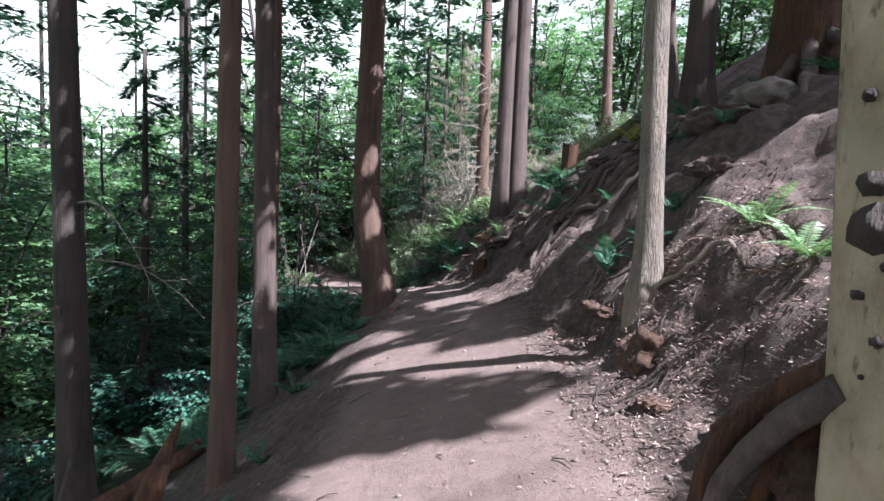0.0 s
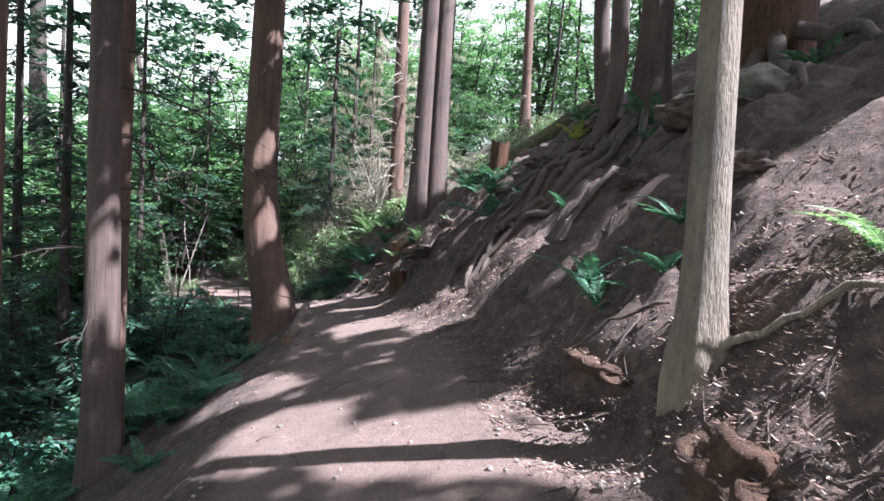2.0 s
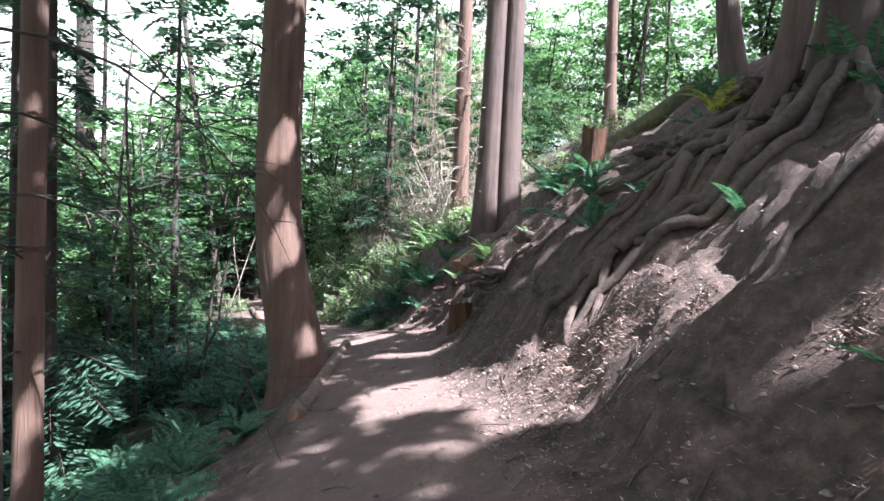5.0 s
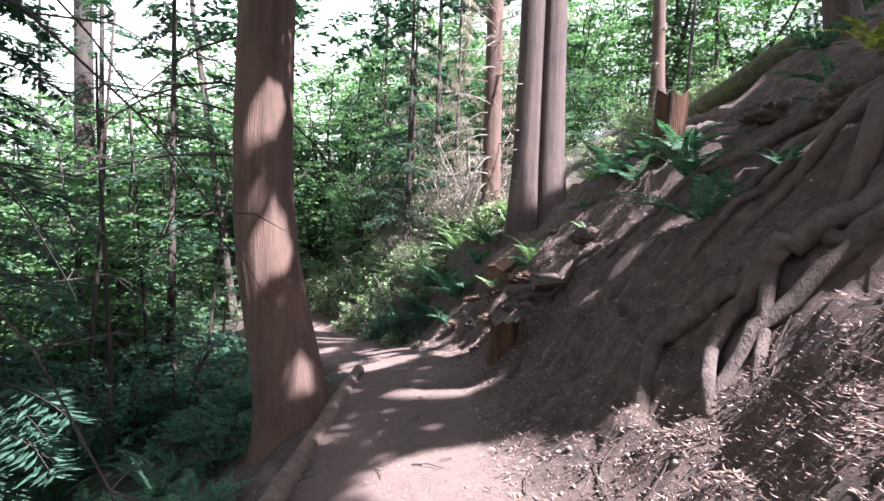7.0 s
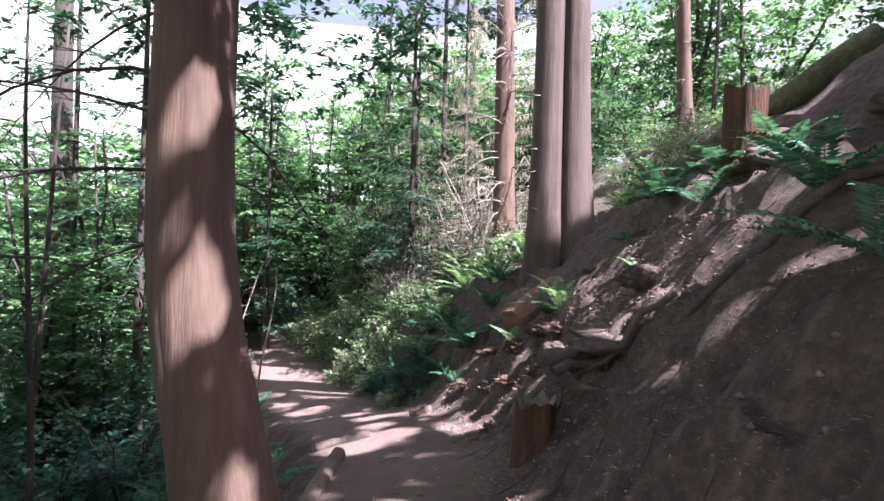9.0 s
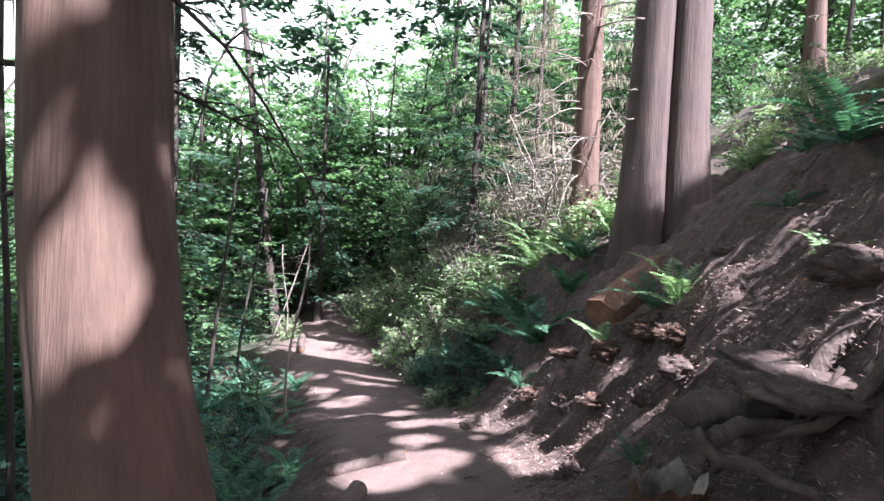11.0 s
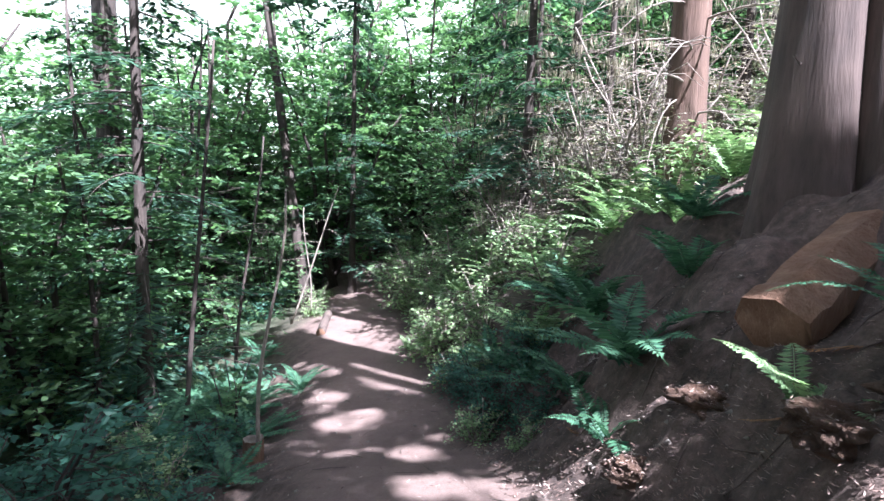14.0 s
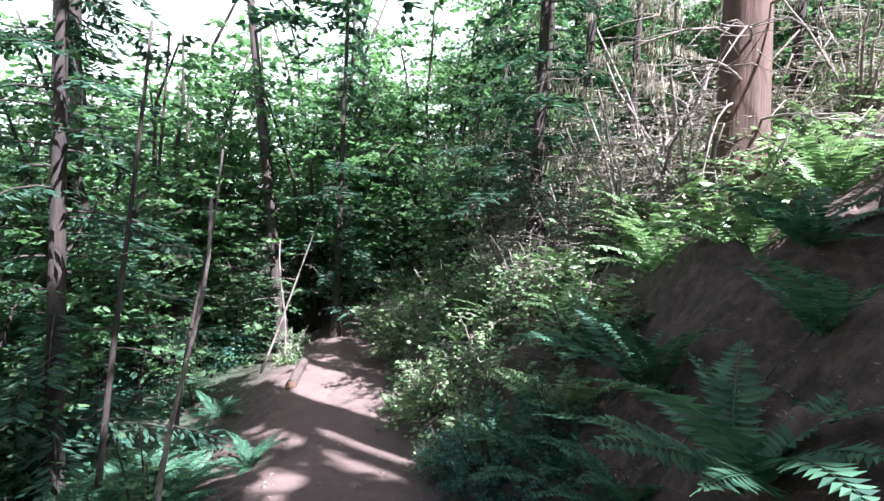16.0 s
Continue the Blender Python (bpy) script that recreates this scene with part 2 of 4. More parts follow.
def eased(x, y):
    z, u = profile(x, y)
    return 0.5 * z + 0.125 * sum(profile(x + a, y + b)[0] for a, b in ((0.12, 0), (-0.12, 0), (0, 0.25), (0, -0.25))), u


def ground(x, y):
    z, u = eased(x, y)
    return float(z) + relief(x, y, float(u))


def spaced(fine_from, fine_to, step, far_from, far_to, growth=1.16):
    line = list(np.arange(fine_from, fine_to, step))
    s, a = step, fine_from
    while a > far_from:
        s *= growth
        a -= s
        line.insert(0, a)
    s, a = step, line[-1]
    while a < far_to:
        s *= growth
        a += s
        line.append(a)
    return line


def build_ground():
    xs, ys = spaced(-3.0, 4.0, 0.07, -700, 700), spaced(0.5, 17.0, 0.085, -700, 700)
    verts, worn_values, moss_values = [], [], []
    gx, gy = np.meshgrid(xs, ys)
    heights, sides = eased(gx, gy)
    for x, y, z, u in zip(gx.ravel().tolist(), gy.ravel().tolist(), heights.ravel().tolist(), sides.ravel().tolist()):
        z += relief(x, y, u)
        hollow = math.exp(-((y - 4.7) / 0.55) ** 2) * math.exp(-((z - 0.5) / 0.2) ** 2) * (1 if u > 0.9 else 0)
        hollow += 0.8 * math.exp(-((y - 11.35) / 0.5) ** 2) * math.exp(-((z - 0.66) / 0.16) ** 2) * (1 if u > 0.9 else 0)
        verts.append((x + 0.3 * hollow, y, z))
        edge = 1.15 + 0.35 * noise.noise((x * 1.1, y * 1.1, 9.0))
        worn_values.append(min(1.0, max(0.0, (edge - abs(u)) / 0.35)))
        moss_values.append(min(1.0, max(0.0, (-u - 2.2) / 2.0)) * 0.8 + min(1.0, max(0.0, (y - 17) / 6)) * (0.6 if abs(u) > 1.5 else 0))
    n = len(xs)
    faces = [(j * n + i, j * n + i + 1, (j + 1) * n + i + 1, (j + 1) * n + i) for j in range(len(ys) - 1) for i in range(n - 1)]
    me = bpy.data.meshes.new("ground")
    me.from_pydata(verts, [], faces)
    for name, values in (("trodden", worn_values), ("mossy", moss_values)):
        me.attributes.new(name, "FLOAT", "POINT").data.foreach_set("value", values)
    me.polygons.foreach_set("use_smooth", [True] * len(faces))
    me.materials.append(SOIL)
    tagged(new("ground", me), "brown trodden dirt trail cut along a steep forest slope", "ground", kind="structure")


build_ground()


def build_backdrop():
    """An added glowing ring 120 m off for the bright hazy distance beyond the woods."""
    m, tree, b = material("glowing_distance", 1.0)
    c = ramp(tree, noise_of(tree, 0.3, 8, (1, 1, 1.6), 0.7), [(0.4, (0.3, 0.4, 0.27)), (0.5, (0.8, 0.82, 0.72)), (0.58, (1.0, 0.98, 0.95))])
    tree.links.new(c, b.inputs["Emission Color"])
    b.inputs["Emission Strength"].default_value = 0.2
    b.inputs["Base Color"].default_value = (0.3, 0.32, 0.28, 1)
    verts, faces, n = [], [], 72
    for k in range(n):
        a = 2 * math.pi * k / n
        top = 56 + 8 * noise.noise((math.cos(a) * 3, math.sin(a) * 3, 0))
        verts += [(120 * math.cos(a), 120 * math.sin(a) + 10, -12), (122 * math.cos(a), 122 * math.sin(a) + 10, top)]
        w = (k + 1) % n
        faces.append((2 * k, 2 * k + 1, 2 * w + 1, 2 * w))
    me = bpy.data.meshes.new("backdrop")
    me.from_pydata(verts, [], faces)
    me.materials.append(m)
    tagged(new("backdrop", me), "glowing ring standing for bright hazy distance behind the trees", "backdrop", kind="structure")


build_backdrop()


# ---- trees ----
def trunk_shape(height, radius, lean=(0, 0), bow=(0, 0), flare=0.6, flare_height=0.5, lobes=5, seed=0, sides=28, sunk=0.5, top=0.35, sweep=(0, 0), knee=1.3, knee_power=1.0):
    """A tapering trunk whose base is at the origin; lean and bow are sideways metres over the height and in its middle."""
    pts, rad = [], []
    heights = [-sunk, -0.2, -0.05] + [0.1 * 1.28 ** k for k in range(22)]
    heights = [h for h in heights if h < height] + [height]
    for h in heights:
        s = max(h, 0) / height
        arc, foot = math.sin(math.pi * min(1, s * 2.2)), math.exp(-(max(h, 0) / knee) ** knee_power)
        pts.append((lean[0] * s + bow[0] * arc + sweep[0] * foot, lean[1] * s + bow[1] * arc + sweep[1] * foot, h))
        rad.append(radius * (1 - (1 - top) * s))

    def shape(t, a, p):
        near = math.exp(-max(p.z, -0.1) / flare_height)
        lobe = 0.5 + 0.5 * math.cos(lobes * a + seed) * (0.7 + 0.3 * math.cos(2 * a + seed))
        rough = noise.noise((math.cos(a) * 3.1, math.sin(a) * 3.1, p.z * 0.35 + seed)) * 0.07 + noise.noise((math.cos(a) * 9, math.sin(a) * 9, p.z * 0.7 + seed)) * 0.035
        return 1 + flare * near * (0.45 + 0.9 * lobe) + rough

    return Shape().tube(pts, rad, sides, shape)


TREES = []


def tree_thing(name, x, y, label, mat, height=17, radius=0.2, z=None, **shape):
    z = ground(x, y) if z is None else z
    ob = thing(name, (x, y, z), label, "tree")
    part("trunk", trunk_shape(height, radius, **shape), mat, ob)
    TREES.append((ob, x, y, z, height, shape.get("lean", (0, 0))))
    return ob


slim = tree_thing("cedar_tree", -1.9, 4.6, "slim brown cedar trunk on the downhill edge of the trail", RED_CEDAR, 16, 0.105, lean=(0.1, 0.2), flare=0.25, seed=1)
second = tree_thing("cedar_tree", -2.5, 7.5, "straight brown cedar trunk below the trail edge", CEDAR, 17, 0.165, lean=(-0.2, 0.1), flare=0.35, seed=2)
twin = tree_thing("cedar_tree", -2.66, 8.2, "thin reddish cedar trunk close behind another", RED_CEDAR, 15, 0.1, lean=(0.1, 0.0), flare=0.3, seed=3)
bowed = tree_thing("cedar_tree", -1.72, 11.1, "large cedar with bowed trunk and flared base at a timber edge", RED_CEDAR, 19, 0.3, z=-0.75, lean=(0.35, 0.0), sweep=(0.43, -0.05), knee=1.65, knee_power=2.2, flare=0.5, flare_height=0.7, seed=4, sides=48)
pale = tree_thing("hemlock_tree", 1.5, 3.95, "pale scaly-barked trunk growing out of an eroded bank", PALE_BARK, 15, 0.09, z=1.12, lean=(-0.3, 0.2), flare=0.5, flare_height=0.25, seed=5, sunk=0.9)
spotted = tree_thing("alder_tree", 1.24, 1.5, "pale smooth alder trunk with knots and dark scars", ALDER_BARK, 13, 0.105, z=1.0, lean=(-0.7, 0.1), flare=0.12, seed=6, sunk=0.8)
fork = tree_thing("cedar_tree", 1.62, 16.05, "double-stemmed brown cedar standing on the bank", CEDAR, 19, 0.275, z=0.85, lean=(0.1, 0.1), flare=1.0, flare_height=1.0, seed=7, sides=40, sunk=1.0)
part("stem", trunk_shape(18, 0.275, (0.2, 0.3), (0, 0), 1.0, 1.0, 4, 8, sunk=1.0, sweep=(0.2, -0.1), sides=40), CEDAR, fork).location = (0.36, -0.05, -0.25)
rooted = tree_thing("cedar_tree", 4.06, 9.1, "grey-brown cedar high on the bank with long bare roots", CEDAR, 18, 0.22, lean=(0.3, 0.2), flare=0.8, flare_height=0.7, seed=9, sides=40)
curved = tree_thing("cedar_tree", 5.1, 13.2, "curved-base cedar high on the bank", CEDAR, 17, 0.19, lean=(-0.2, 0.4), sweep=(0.35, 0), seed=10)
dark = tree_thing("fir_tree", -4.3, 6.2, "dark-barked fir standing below the trail", DARK_BARK, 18, 0.18, lean=(-0.3, 0), seed=11)
redback = tree_thing("cedar_tree", 1.2, 18.6, "red-barked cedar with dead grey lower branches", RED_CEDAR, 18, 0.23, lean=(-0.2, 0.3), seed=12)
upper = tree_thing("cedar_tree", 6.27, 21.9, "red-barked cedar high on the slope", RED_CEDAR, 18, 0.2, lean=(-0.5, 0), seed=13)
big = tree_thing("fir_tree", -10.5, 21.9, "thick dark fir trunk in the green hollow", DARK_BARK, 22, 0.33, lean=(-0.3, 0), seed=14)
leaning = tree_thing("alder_tree", -7.4, 25.3, "thin leaning trunk among leaves", DARK_BARK, 16, 0.15, lean=(-2.6, 0.5), seed=15)
# unseen trees, added to carry the crowns that shade the trail
for x, y in ((8, -4), (12, -8), (10.5, 4), (14, -9), (5, -7), (9.5, 10), (8, 5.5), (1.5, -6), (16, 4)):
    tree_thing("cedar_tree", x, y, "unseen cedar added up the slope to carry shading crowns", CEDAR, 19, 0.24, seed=x, sides=14)

# ---- crowns out of view: sprays added to shade the trail, with gaps where sun patches fall ----
TRAIL_GAPS = [
    (0.62, 2.56, 0.33, 0.3), (-0.25, 3.0, 0.0, 0.3), (-0.45, 11.0, -0.08, 0.15), (0.2, 8.95, 0.16, 0.35), (0.6, 8.6, 0.3, 0.3),
    (0.23, 2.77, 0.2, 0.42), (-0.2, 2.9, 0.0, 0.25), (-0.6, 3.2, -0.06, 0.2), (0.75, 3.3, 0.4, 0.16), (-0.47, 5.83, 0.03, 0.25), (0.44, 4.93, 0.32, 0.2), (0.05, 5.1, 0.2, 0.2), (-0.84, 6.92, -0.09, 0.16),
    (0.03, 8.6, 0.14, 0.16), (0.2, 8.95, 0.16, 0.22), (0.45, 8.7, 0.28, 0.2), (0.8, 8.5, 0.4, 0.22), (-0.21, 11.12, -0.06, 0.16), (-0.75, 14.05, -0.4, 0.12), (-0.08, 14.72, -0.3, 0.2),
    (-0.52, 13.4, -0.29, 0.19), (-0.88, 14.84, -0.53, 0.13), (-2.31, 16.41, -0.95, 0.15), (0.11, 14.17, -0.19, 0.16), (-2.85, 17.33, -1.07, 0.14), (-2.12, 16.68, -0.93, 0.12), (-1.3, 15.6, -0.75, 0.11),
]
BANK_GAPS = [
    (1.65, 3.55, 1.08, 0.25), (1.75, 3.78, 1.22, 0.25), (1.62, 3.93, 1.55, 0.18), (1.62, 3.93, 2.0, 0.18), (1.6, 3.93, 2.5, 0.22), (1.9, 3.25, 1.3, 0.2),
    (0.95, 2.73, 0.46, 0.22), (1.25, 2.6, 0.7, 0.2), (1.57, 2.47, 0.92, 0.2), (1.09, 3.18, 0.55, 0.26), (1.42, 3.03, 0.81, 0.27), (1.7, 2.9, 1.05, 0.2), (1.1, 7.95, 0.6, 0.18), (1.39, 7.57, 0.89, 0.18), (1.68, 7.03, 1.25, 0.08), (1.85, 6.17, 1.34, 0.07),
    (1.85, 3.96, 1.36, 0.3), (2.11, 4.2, 1.68, 0.28), (1.6, 3.85, 1.25, 0.22), (2.0, 3.55, 1.55, 0.25), (2.5, 4.5, 2.0, 0.22), (1.27, 8.2, 0.74, 0.28), (1.48, 8.03, 0.95, 0.25), (1.85, 10.22, 1.55, 0.18), (2.12, 9.39, 1.86, 0.18),
    (1.38, 12.78, 1.08, 0.24), (1.65, 12.73, 1.43, 0.3), (1.38, 11.36, 1.05, 0.16), (1.55, 11.48, 1.27, 0.16), (0.63, 17.05, 1.21, 0.35), (0.66, 12.95, 0.33, 0.17),
]
SLOPE_GAPS = [
    (1.45, 7.5, 1.0, 0.3), (1.6, 7.8, 1.15, 0.25), (1.25, 7.7, 0.8, 0.3), (0.75, 13.0, 0.35, 0.25), (1.15, 13.3, 0.8, 0.2), (1.35, 13.0, 1.05, 0.25), (0.4, 13.3, 0.0, 0.2),
    (1.3, 7.9, 0.75, 0.26), (1.45, 7.6, 0.95, 0.25), (1.19, 8.27, 0.66, 0.22), (1.46, 7.99, 0.92, 0.24), (1.55, 7.75, 1.05, 0.22), (1.67, 7.47, 1.2, 0.2), (1.08, 8.4, 0.53, 0.25), (0.55, 8.7, 0.27, 0.25), (-0.82, 13.07, -0.32, 0.2), (0.3, 10.9, 0.05, 0.16), (-0.6, 5.52, 0.0, 0.28), (1.05, 5.01, 0.44, 0.14), (-1.17, 7.33, -0.28, 0.2), (1.9, 12.2, 1.75, 0.25), (2.1, 11.7, 1.8, 0.2), (1.75, 11.2, 1.4, 0.15), (3.2, 13.5, 2.9, 0.3), (3.6, 14.5, 3.0, 0.4), (4.5, 16.5, 3.5, 0.6),
]
TRUNK_GAPS = [
    (-1.42, 10.83, 1.45, 0.13), (-1.47, 10.83, 2.75, 0.1), (-1.2, 10.85, 0.1, 0.07), (2.25, 15.6, 3.2, 0.24), (2.25, 15.6, 4.0, 0.26), (2.25, 15.6, 4.9, 0.28), (1.6, 3.9, 2.0, 0.2), (1.58, 3.9, 2.8, 0.2), (1.12, 1.35, 1.7, 0.2), (1.25, 18.4, 3.3, 0.4),
]
LEAF_GAPS = [
    (0.1, 17.3, 0.9, 0.8), (-0.7, 17.8, 0.4, 0.8), (0.7, 17.4, 1.7, 0.8), (-1.7, 18.8, 0.0, 0.8), (-1.3, 19.4, 0.8, 1.0), (0.9, 18.6, 3.0, 1.2), (-0.2, 19.2, 3.2, 1.3), (-1.6, 21.4, 2.4, 1.3),
    (-3.86, 20.96, -1.17, 0.6), (-4.55, 21.5, -1.24, 0.5), (-4.3, 22.8, -1.2, 0.4), (-9.0, 31.0, -1.4, 0.6), (1.0, 18.0, 2.2, 0.9), (0.5, 19.0, 2.4, 1.3), (-0.5, 18.6, 0.8, 1.3), (-1.5, 20.4, 0.7, 1.2), (-1.2, 18.3, 0.0, 1.0), (-1.6, 19.3, 0.3, 1.1), (-2.2, 21.0, 0.2, 1.2), (-2.8, 22.5, 0.3, 1.0), (-1.0, 20.8, 1.4, 1.2), (0.2, 20.6, 2.4, 1.3), (-0.5, 22.5, 2.0, 1.0), (-2.0, 24.0, 2.0, 1.2), (-0.3, 18.0, 1.2, 0.7), (1.4, 13.0, 1.5, 0.2), (1.66, 5.4, 1.2, 0.14),
]
GAPS = TRAIL_GAPS + SLOPE_GAPS + BANK_GAPS + TRUNK_GAPS + LEAF_GAPS
SUN_SIDE = SUN.orthogonal().normalized()
SUN_OVER = SUN.cross(SUN_SIDE)
GAP_SPOTS = np.array([(Vector(g[:3]).dot(SUN_SIDE), Vector(g[:3]).dot(SUN_OVER), g[3]) for g in GAPS])


def gap_room(p):
    """How far the sunbeam through p passes outside the nearest gap."""
    d = np.hypot(GAP_SPOTS[:, 0] - p.dot(SUN_SIDE), GAP_SPOTS[:, 1] - p.dot(SUN_OVER)) - GAP_SPOTS[:, 2]
    return d.min()


def spray(shape, p, origin, reach, count, length, width):
    """Leafy twigs round p that leave the gaps open."""
    near = gap_room(p) < reach + length * 1.3
    for _ in range(count):
        along = (spin(rng.uniform(0, 2 * math.pi)) + Vector((0, 0, rng.uniform(-0.5, 0.2)))).normalized()
        across = along.cross(Vector((rng.uniform(-0.4, 0.4), rng.uniform(-0.4, 0.4), 1))).normalized()
        foot = p + spin(rng.uniform(0, 6.3)) * rng.uniform(0, reach) + Vector((0, 0, rng.uniform(-0.12, 0.12)))
        l, w = length * rng.uniform(0.6, 1.2), width * rng.uniform(0.6, 1.2)
        if near and min(gap_room(foot), gap_room(foot + along * l), gap_room(foot + along * l * 0.5) - w / 2) < 0.02:
            continue
        shape.blade(foot - origin, along, across, l, w, 0.1)


def build_crowns():
    crowns = {}
    step = 0.3
    for y in np.arange(-4, 31, step):
        for x in np.arange(-14, 8, step):
            x1, y1 = x + rng.uniform(-0.15, 0.15), y + rng.uniform(-0.15, 0.15)
            open_part = noise.noise((x1 * 0.55, y1 * 0.55, 4.0))
            if (y1 > 17.5 and open_part > -0.1) or (x1 < -9.5 and open_part > 0.05) or (x1 < -3.4 and y1 < 12.5 and open_part > 0.2):
                continue
            p = Vector((x1, y1, ground(x1, y1))) + SUN * (rng.uniform(8.5, 14.0) / SUN.z)
            owner = min(TREES, key=lambda t: (t[1] - p.x) ** 2 + (t[2] - p.y) ** 2 + (0 if t[3] + t[4] > p.z + 1 else 90))
            spray(crowns.setdefault(owner[0], Shape()), p, Vector(owner[0].location), 0.26, 18, 0.32, 0.14)
    for ob, x, y, z, height, lean in TREES:
        if ob in crowns:
            for k in range(9):
                h, a = height * rng.uniform(0.5, 0.95), rng.uniform(0, 6.3)
                s = h / height
                foot = Vector((lean[0] * s, lean[1] * s, h))
                reach = rng.uniform(1.5, 3.5) * (1.2 - s * 0.6)
                limb = Shape().tube([foot, foot + spin(a) * reach * 0.5 + Vector((0, 0, 0.1)), foot + spin(a) * reach + Vector((0, 0, -0.3))], [0.05, 0.03, 0.008], 5)
                part("limb", limb, DARK_BARK, ob)
            part("crown", crowns[ob], CONIFER, ob, smooth=False)


build_crowns()


# ---- ferns ----
def frond_mesh(name, mat, length=1.0, pairs=26, width=0.2, lift=0.75, seed=0):
    """A sword fern's frond that rises from the origin along +x and arches over."""
    r = random.Random(seed)
    s = Shape()
    line = []
    for i in range(pairs + 1):
        t = i / pairs
        line.append(Vector((length * (0.86 * t + 0.06 * t * t), 0.06 * length * math.sin(t * 3 + seed), length * lift * (t - 0.78 * t * t))))
    s.tube(line[::3] + [line[-1]], [0.006 * (1 - 0.8 * k / (len(line[::3]))) for k in range(len(line[::3]) + 1)], 4)
    for i in range(2, pairs + 1):
        t = i / pairs
        along = (line[i] - line[i - 1]).normalized()
        for side in (-1, 1):
            out = (Vector((0, side, 0)) + along * 0.35 + Vector((0, 0, r.uniform(-0.3, 0.05)))).normalized()
            w = width * (math.sin(math.pi * min(1, 0.16 + 0.9 * t)) ** 0.8) * r.uniform(0.85, 1.1)
            s.blade(line[i], out, along, w, 0.035 * length * (1.1 - 0.4 * t) * 1.45, 0.2)
    return s.mesh(name, mat, False)


FRONDS = [frond_mesh("frond", FERN, 1.0, 28, 0.15, 0.6, 1), frond_mesh("frond", FERN, 1.0, 28, 0.14, 0.85, 2), frond_mesh("frond", FERN, 1.0, 26, 0.16, 0.4, 3)]
SUNLIT_FRONDS = [frond_mesh("frond", SUNLIT_FERN, 1.0, 28, 0.15, 0.6, 7), frond_mesh("frond", SUNLIT_FERN, 1.0, 26, 0.15, 0.85, 8)]
DRY_FROND = frond_mesh("dry_frond", FERN_DRY, 1.0, 22, 0.11, -0.25, 4)
YELLOW_FRONDS = [frond_mesh("frond", FERN_YELLOW, 1.0, 24, 0.13, 0.7, 5)]


def fern(x, y, size=0.7, count=13, z=None, fan=(0, 360), label="green sword fern growing on the forest slope", dry=2, meshes=None, tilt=0.0):
    ob = thing("sword_fern", (x, y, (ground(x, y) if z is None else z) - 0.02), label, "fern", "sword ferns")
    for k in range(count + dry):
        old = k >= count
        a = fan[0] + (fan[1] - fan[0]) * (k + rng.uniform(-0.35, 0.35)) / count
        p = part("frond", DRY_FROND if old else rng.choice(meshes or FRONDS), None, ob)
        p.matrix_basis = pose(0, 0, 0.03, rng.uniform(-14, 14), (rng.uniform(-32, 4) if not old else rng.uniform(5, 25)) + tilt, a) @ Matrix.Scale(size * rng.uniform(0.7, 1.1), 4)
    return ob


BANK_FERNS = (
    (1.64, 5.46, 0.6, 6), (1.86, 4.87, 0.42, 6), (2.18, 5.2, 0.55, 7), (3.95, 8.75, 0.8, 10), (2.36, 7.8, 0.35, 6), (2.42, 11.16, 0.6, 8), (1.9, 9.65, 0.75, 8), (2.7, 12.5, 0.75, 11),
    (1.3, 13.85, 0.55, 8), (2.34, 9.44, 0.5, 6), (3.25, 13.7, 0.55, 8), (0.36, 15.1, 0.98, 13), (0.22, 14.72, 0.55, 8), (2.15, 10.45, 0.65, 8), (2.3, 12.15, 0.6, 8), (2.26, 13.05, 0.85, 10), (1.62, 5.2, 0.5, 6), (0.2, 16.5, 1.0, 13), (-0.35, 16.4, 0.75, 11), (0.95, 16.3, 0.8, 11), (0.84, 12.15, 0.3, 6), (3.8, 11.2, 0.6, 8), (4.4, 12.3, 0.7, 9), (2.75, 14.6, 0.6, 9))
UPPER_FERNS = ((4.6, 8.2, 0.6, 8), (5.0, 7.2, 0.6, 8), (3.0, 6.0, 0.4, 7), (0.0, 15.8, 0.7, 10), (0.8, 15.7, 0.7, 10), (-0.1, 17.4, 0.9, 12), (-0.75, 17.3, 0.7, 11), (2.9, 9.9, 0.4, 6), (3.4, 7.9, 0.45, 7), (2.0, 13.2, 0.35, 6))
LIT_SLOPE_FERNS = (
    (0.55, 19.2, 1.05, 14), (-0.33, 19.2, 0.95, 13), (-1.48, 20.6, 0.85, 13), (0.42, 18.1, 1.0, 14), (1.5, 18.6, 0.9, 13), (-0.25, 18.3, 0.9, 13), (-1.08, 19.6, 0.85, 12), (-2.5, 19.6, 0.45, 9), (-1.1, 17.9, 0.6, 10), (0.9, 17.2, 0.95, 13), (-0.3, 16.9, 0.8, 12), (2.6, 18.2, 0.8, 11), (-2.3, 20.8, 0.7, 11), (2.0, 17.1, 0.85, 12), (2.5, 17.5, 0.8, 11), (1.5, 17.5, 0.9, 12), (3.1, 16.8, 0.8, 11))
EDGE_FERNS = (
    (-1.5, 4.45, 0.38, 7), (-1.62, 3.65, 0.36, 8), (-1.6, 12.6, 0.6, 10), (-2.3, 13.55, 0.75, 10), (-2.75, 15.2, 0.5, 9), (-1.6, 9.75, 0.35, 8), (-1.95, 14.0, 0.5, 9), (-3.3, 16.3, 0.75, 12), (-3.9, 17.0, 0.8, 12), (-4.97, 18.8, 0.75, 11), (-5.5, 20.1, 0.7, 11), (-3.6, 18.0, 0.6, 10))
for x, y, size, count in BANK_FERNS + UPPER_FERNS + EDGE_FERNS:
    fern(x, y, size, count, tilt=-12 if size > 1.1 else 0, dry=4 if 12.5 < y < 15.5 and x > 0 else 2)
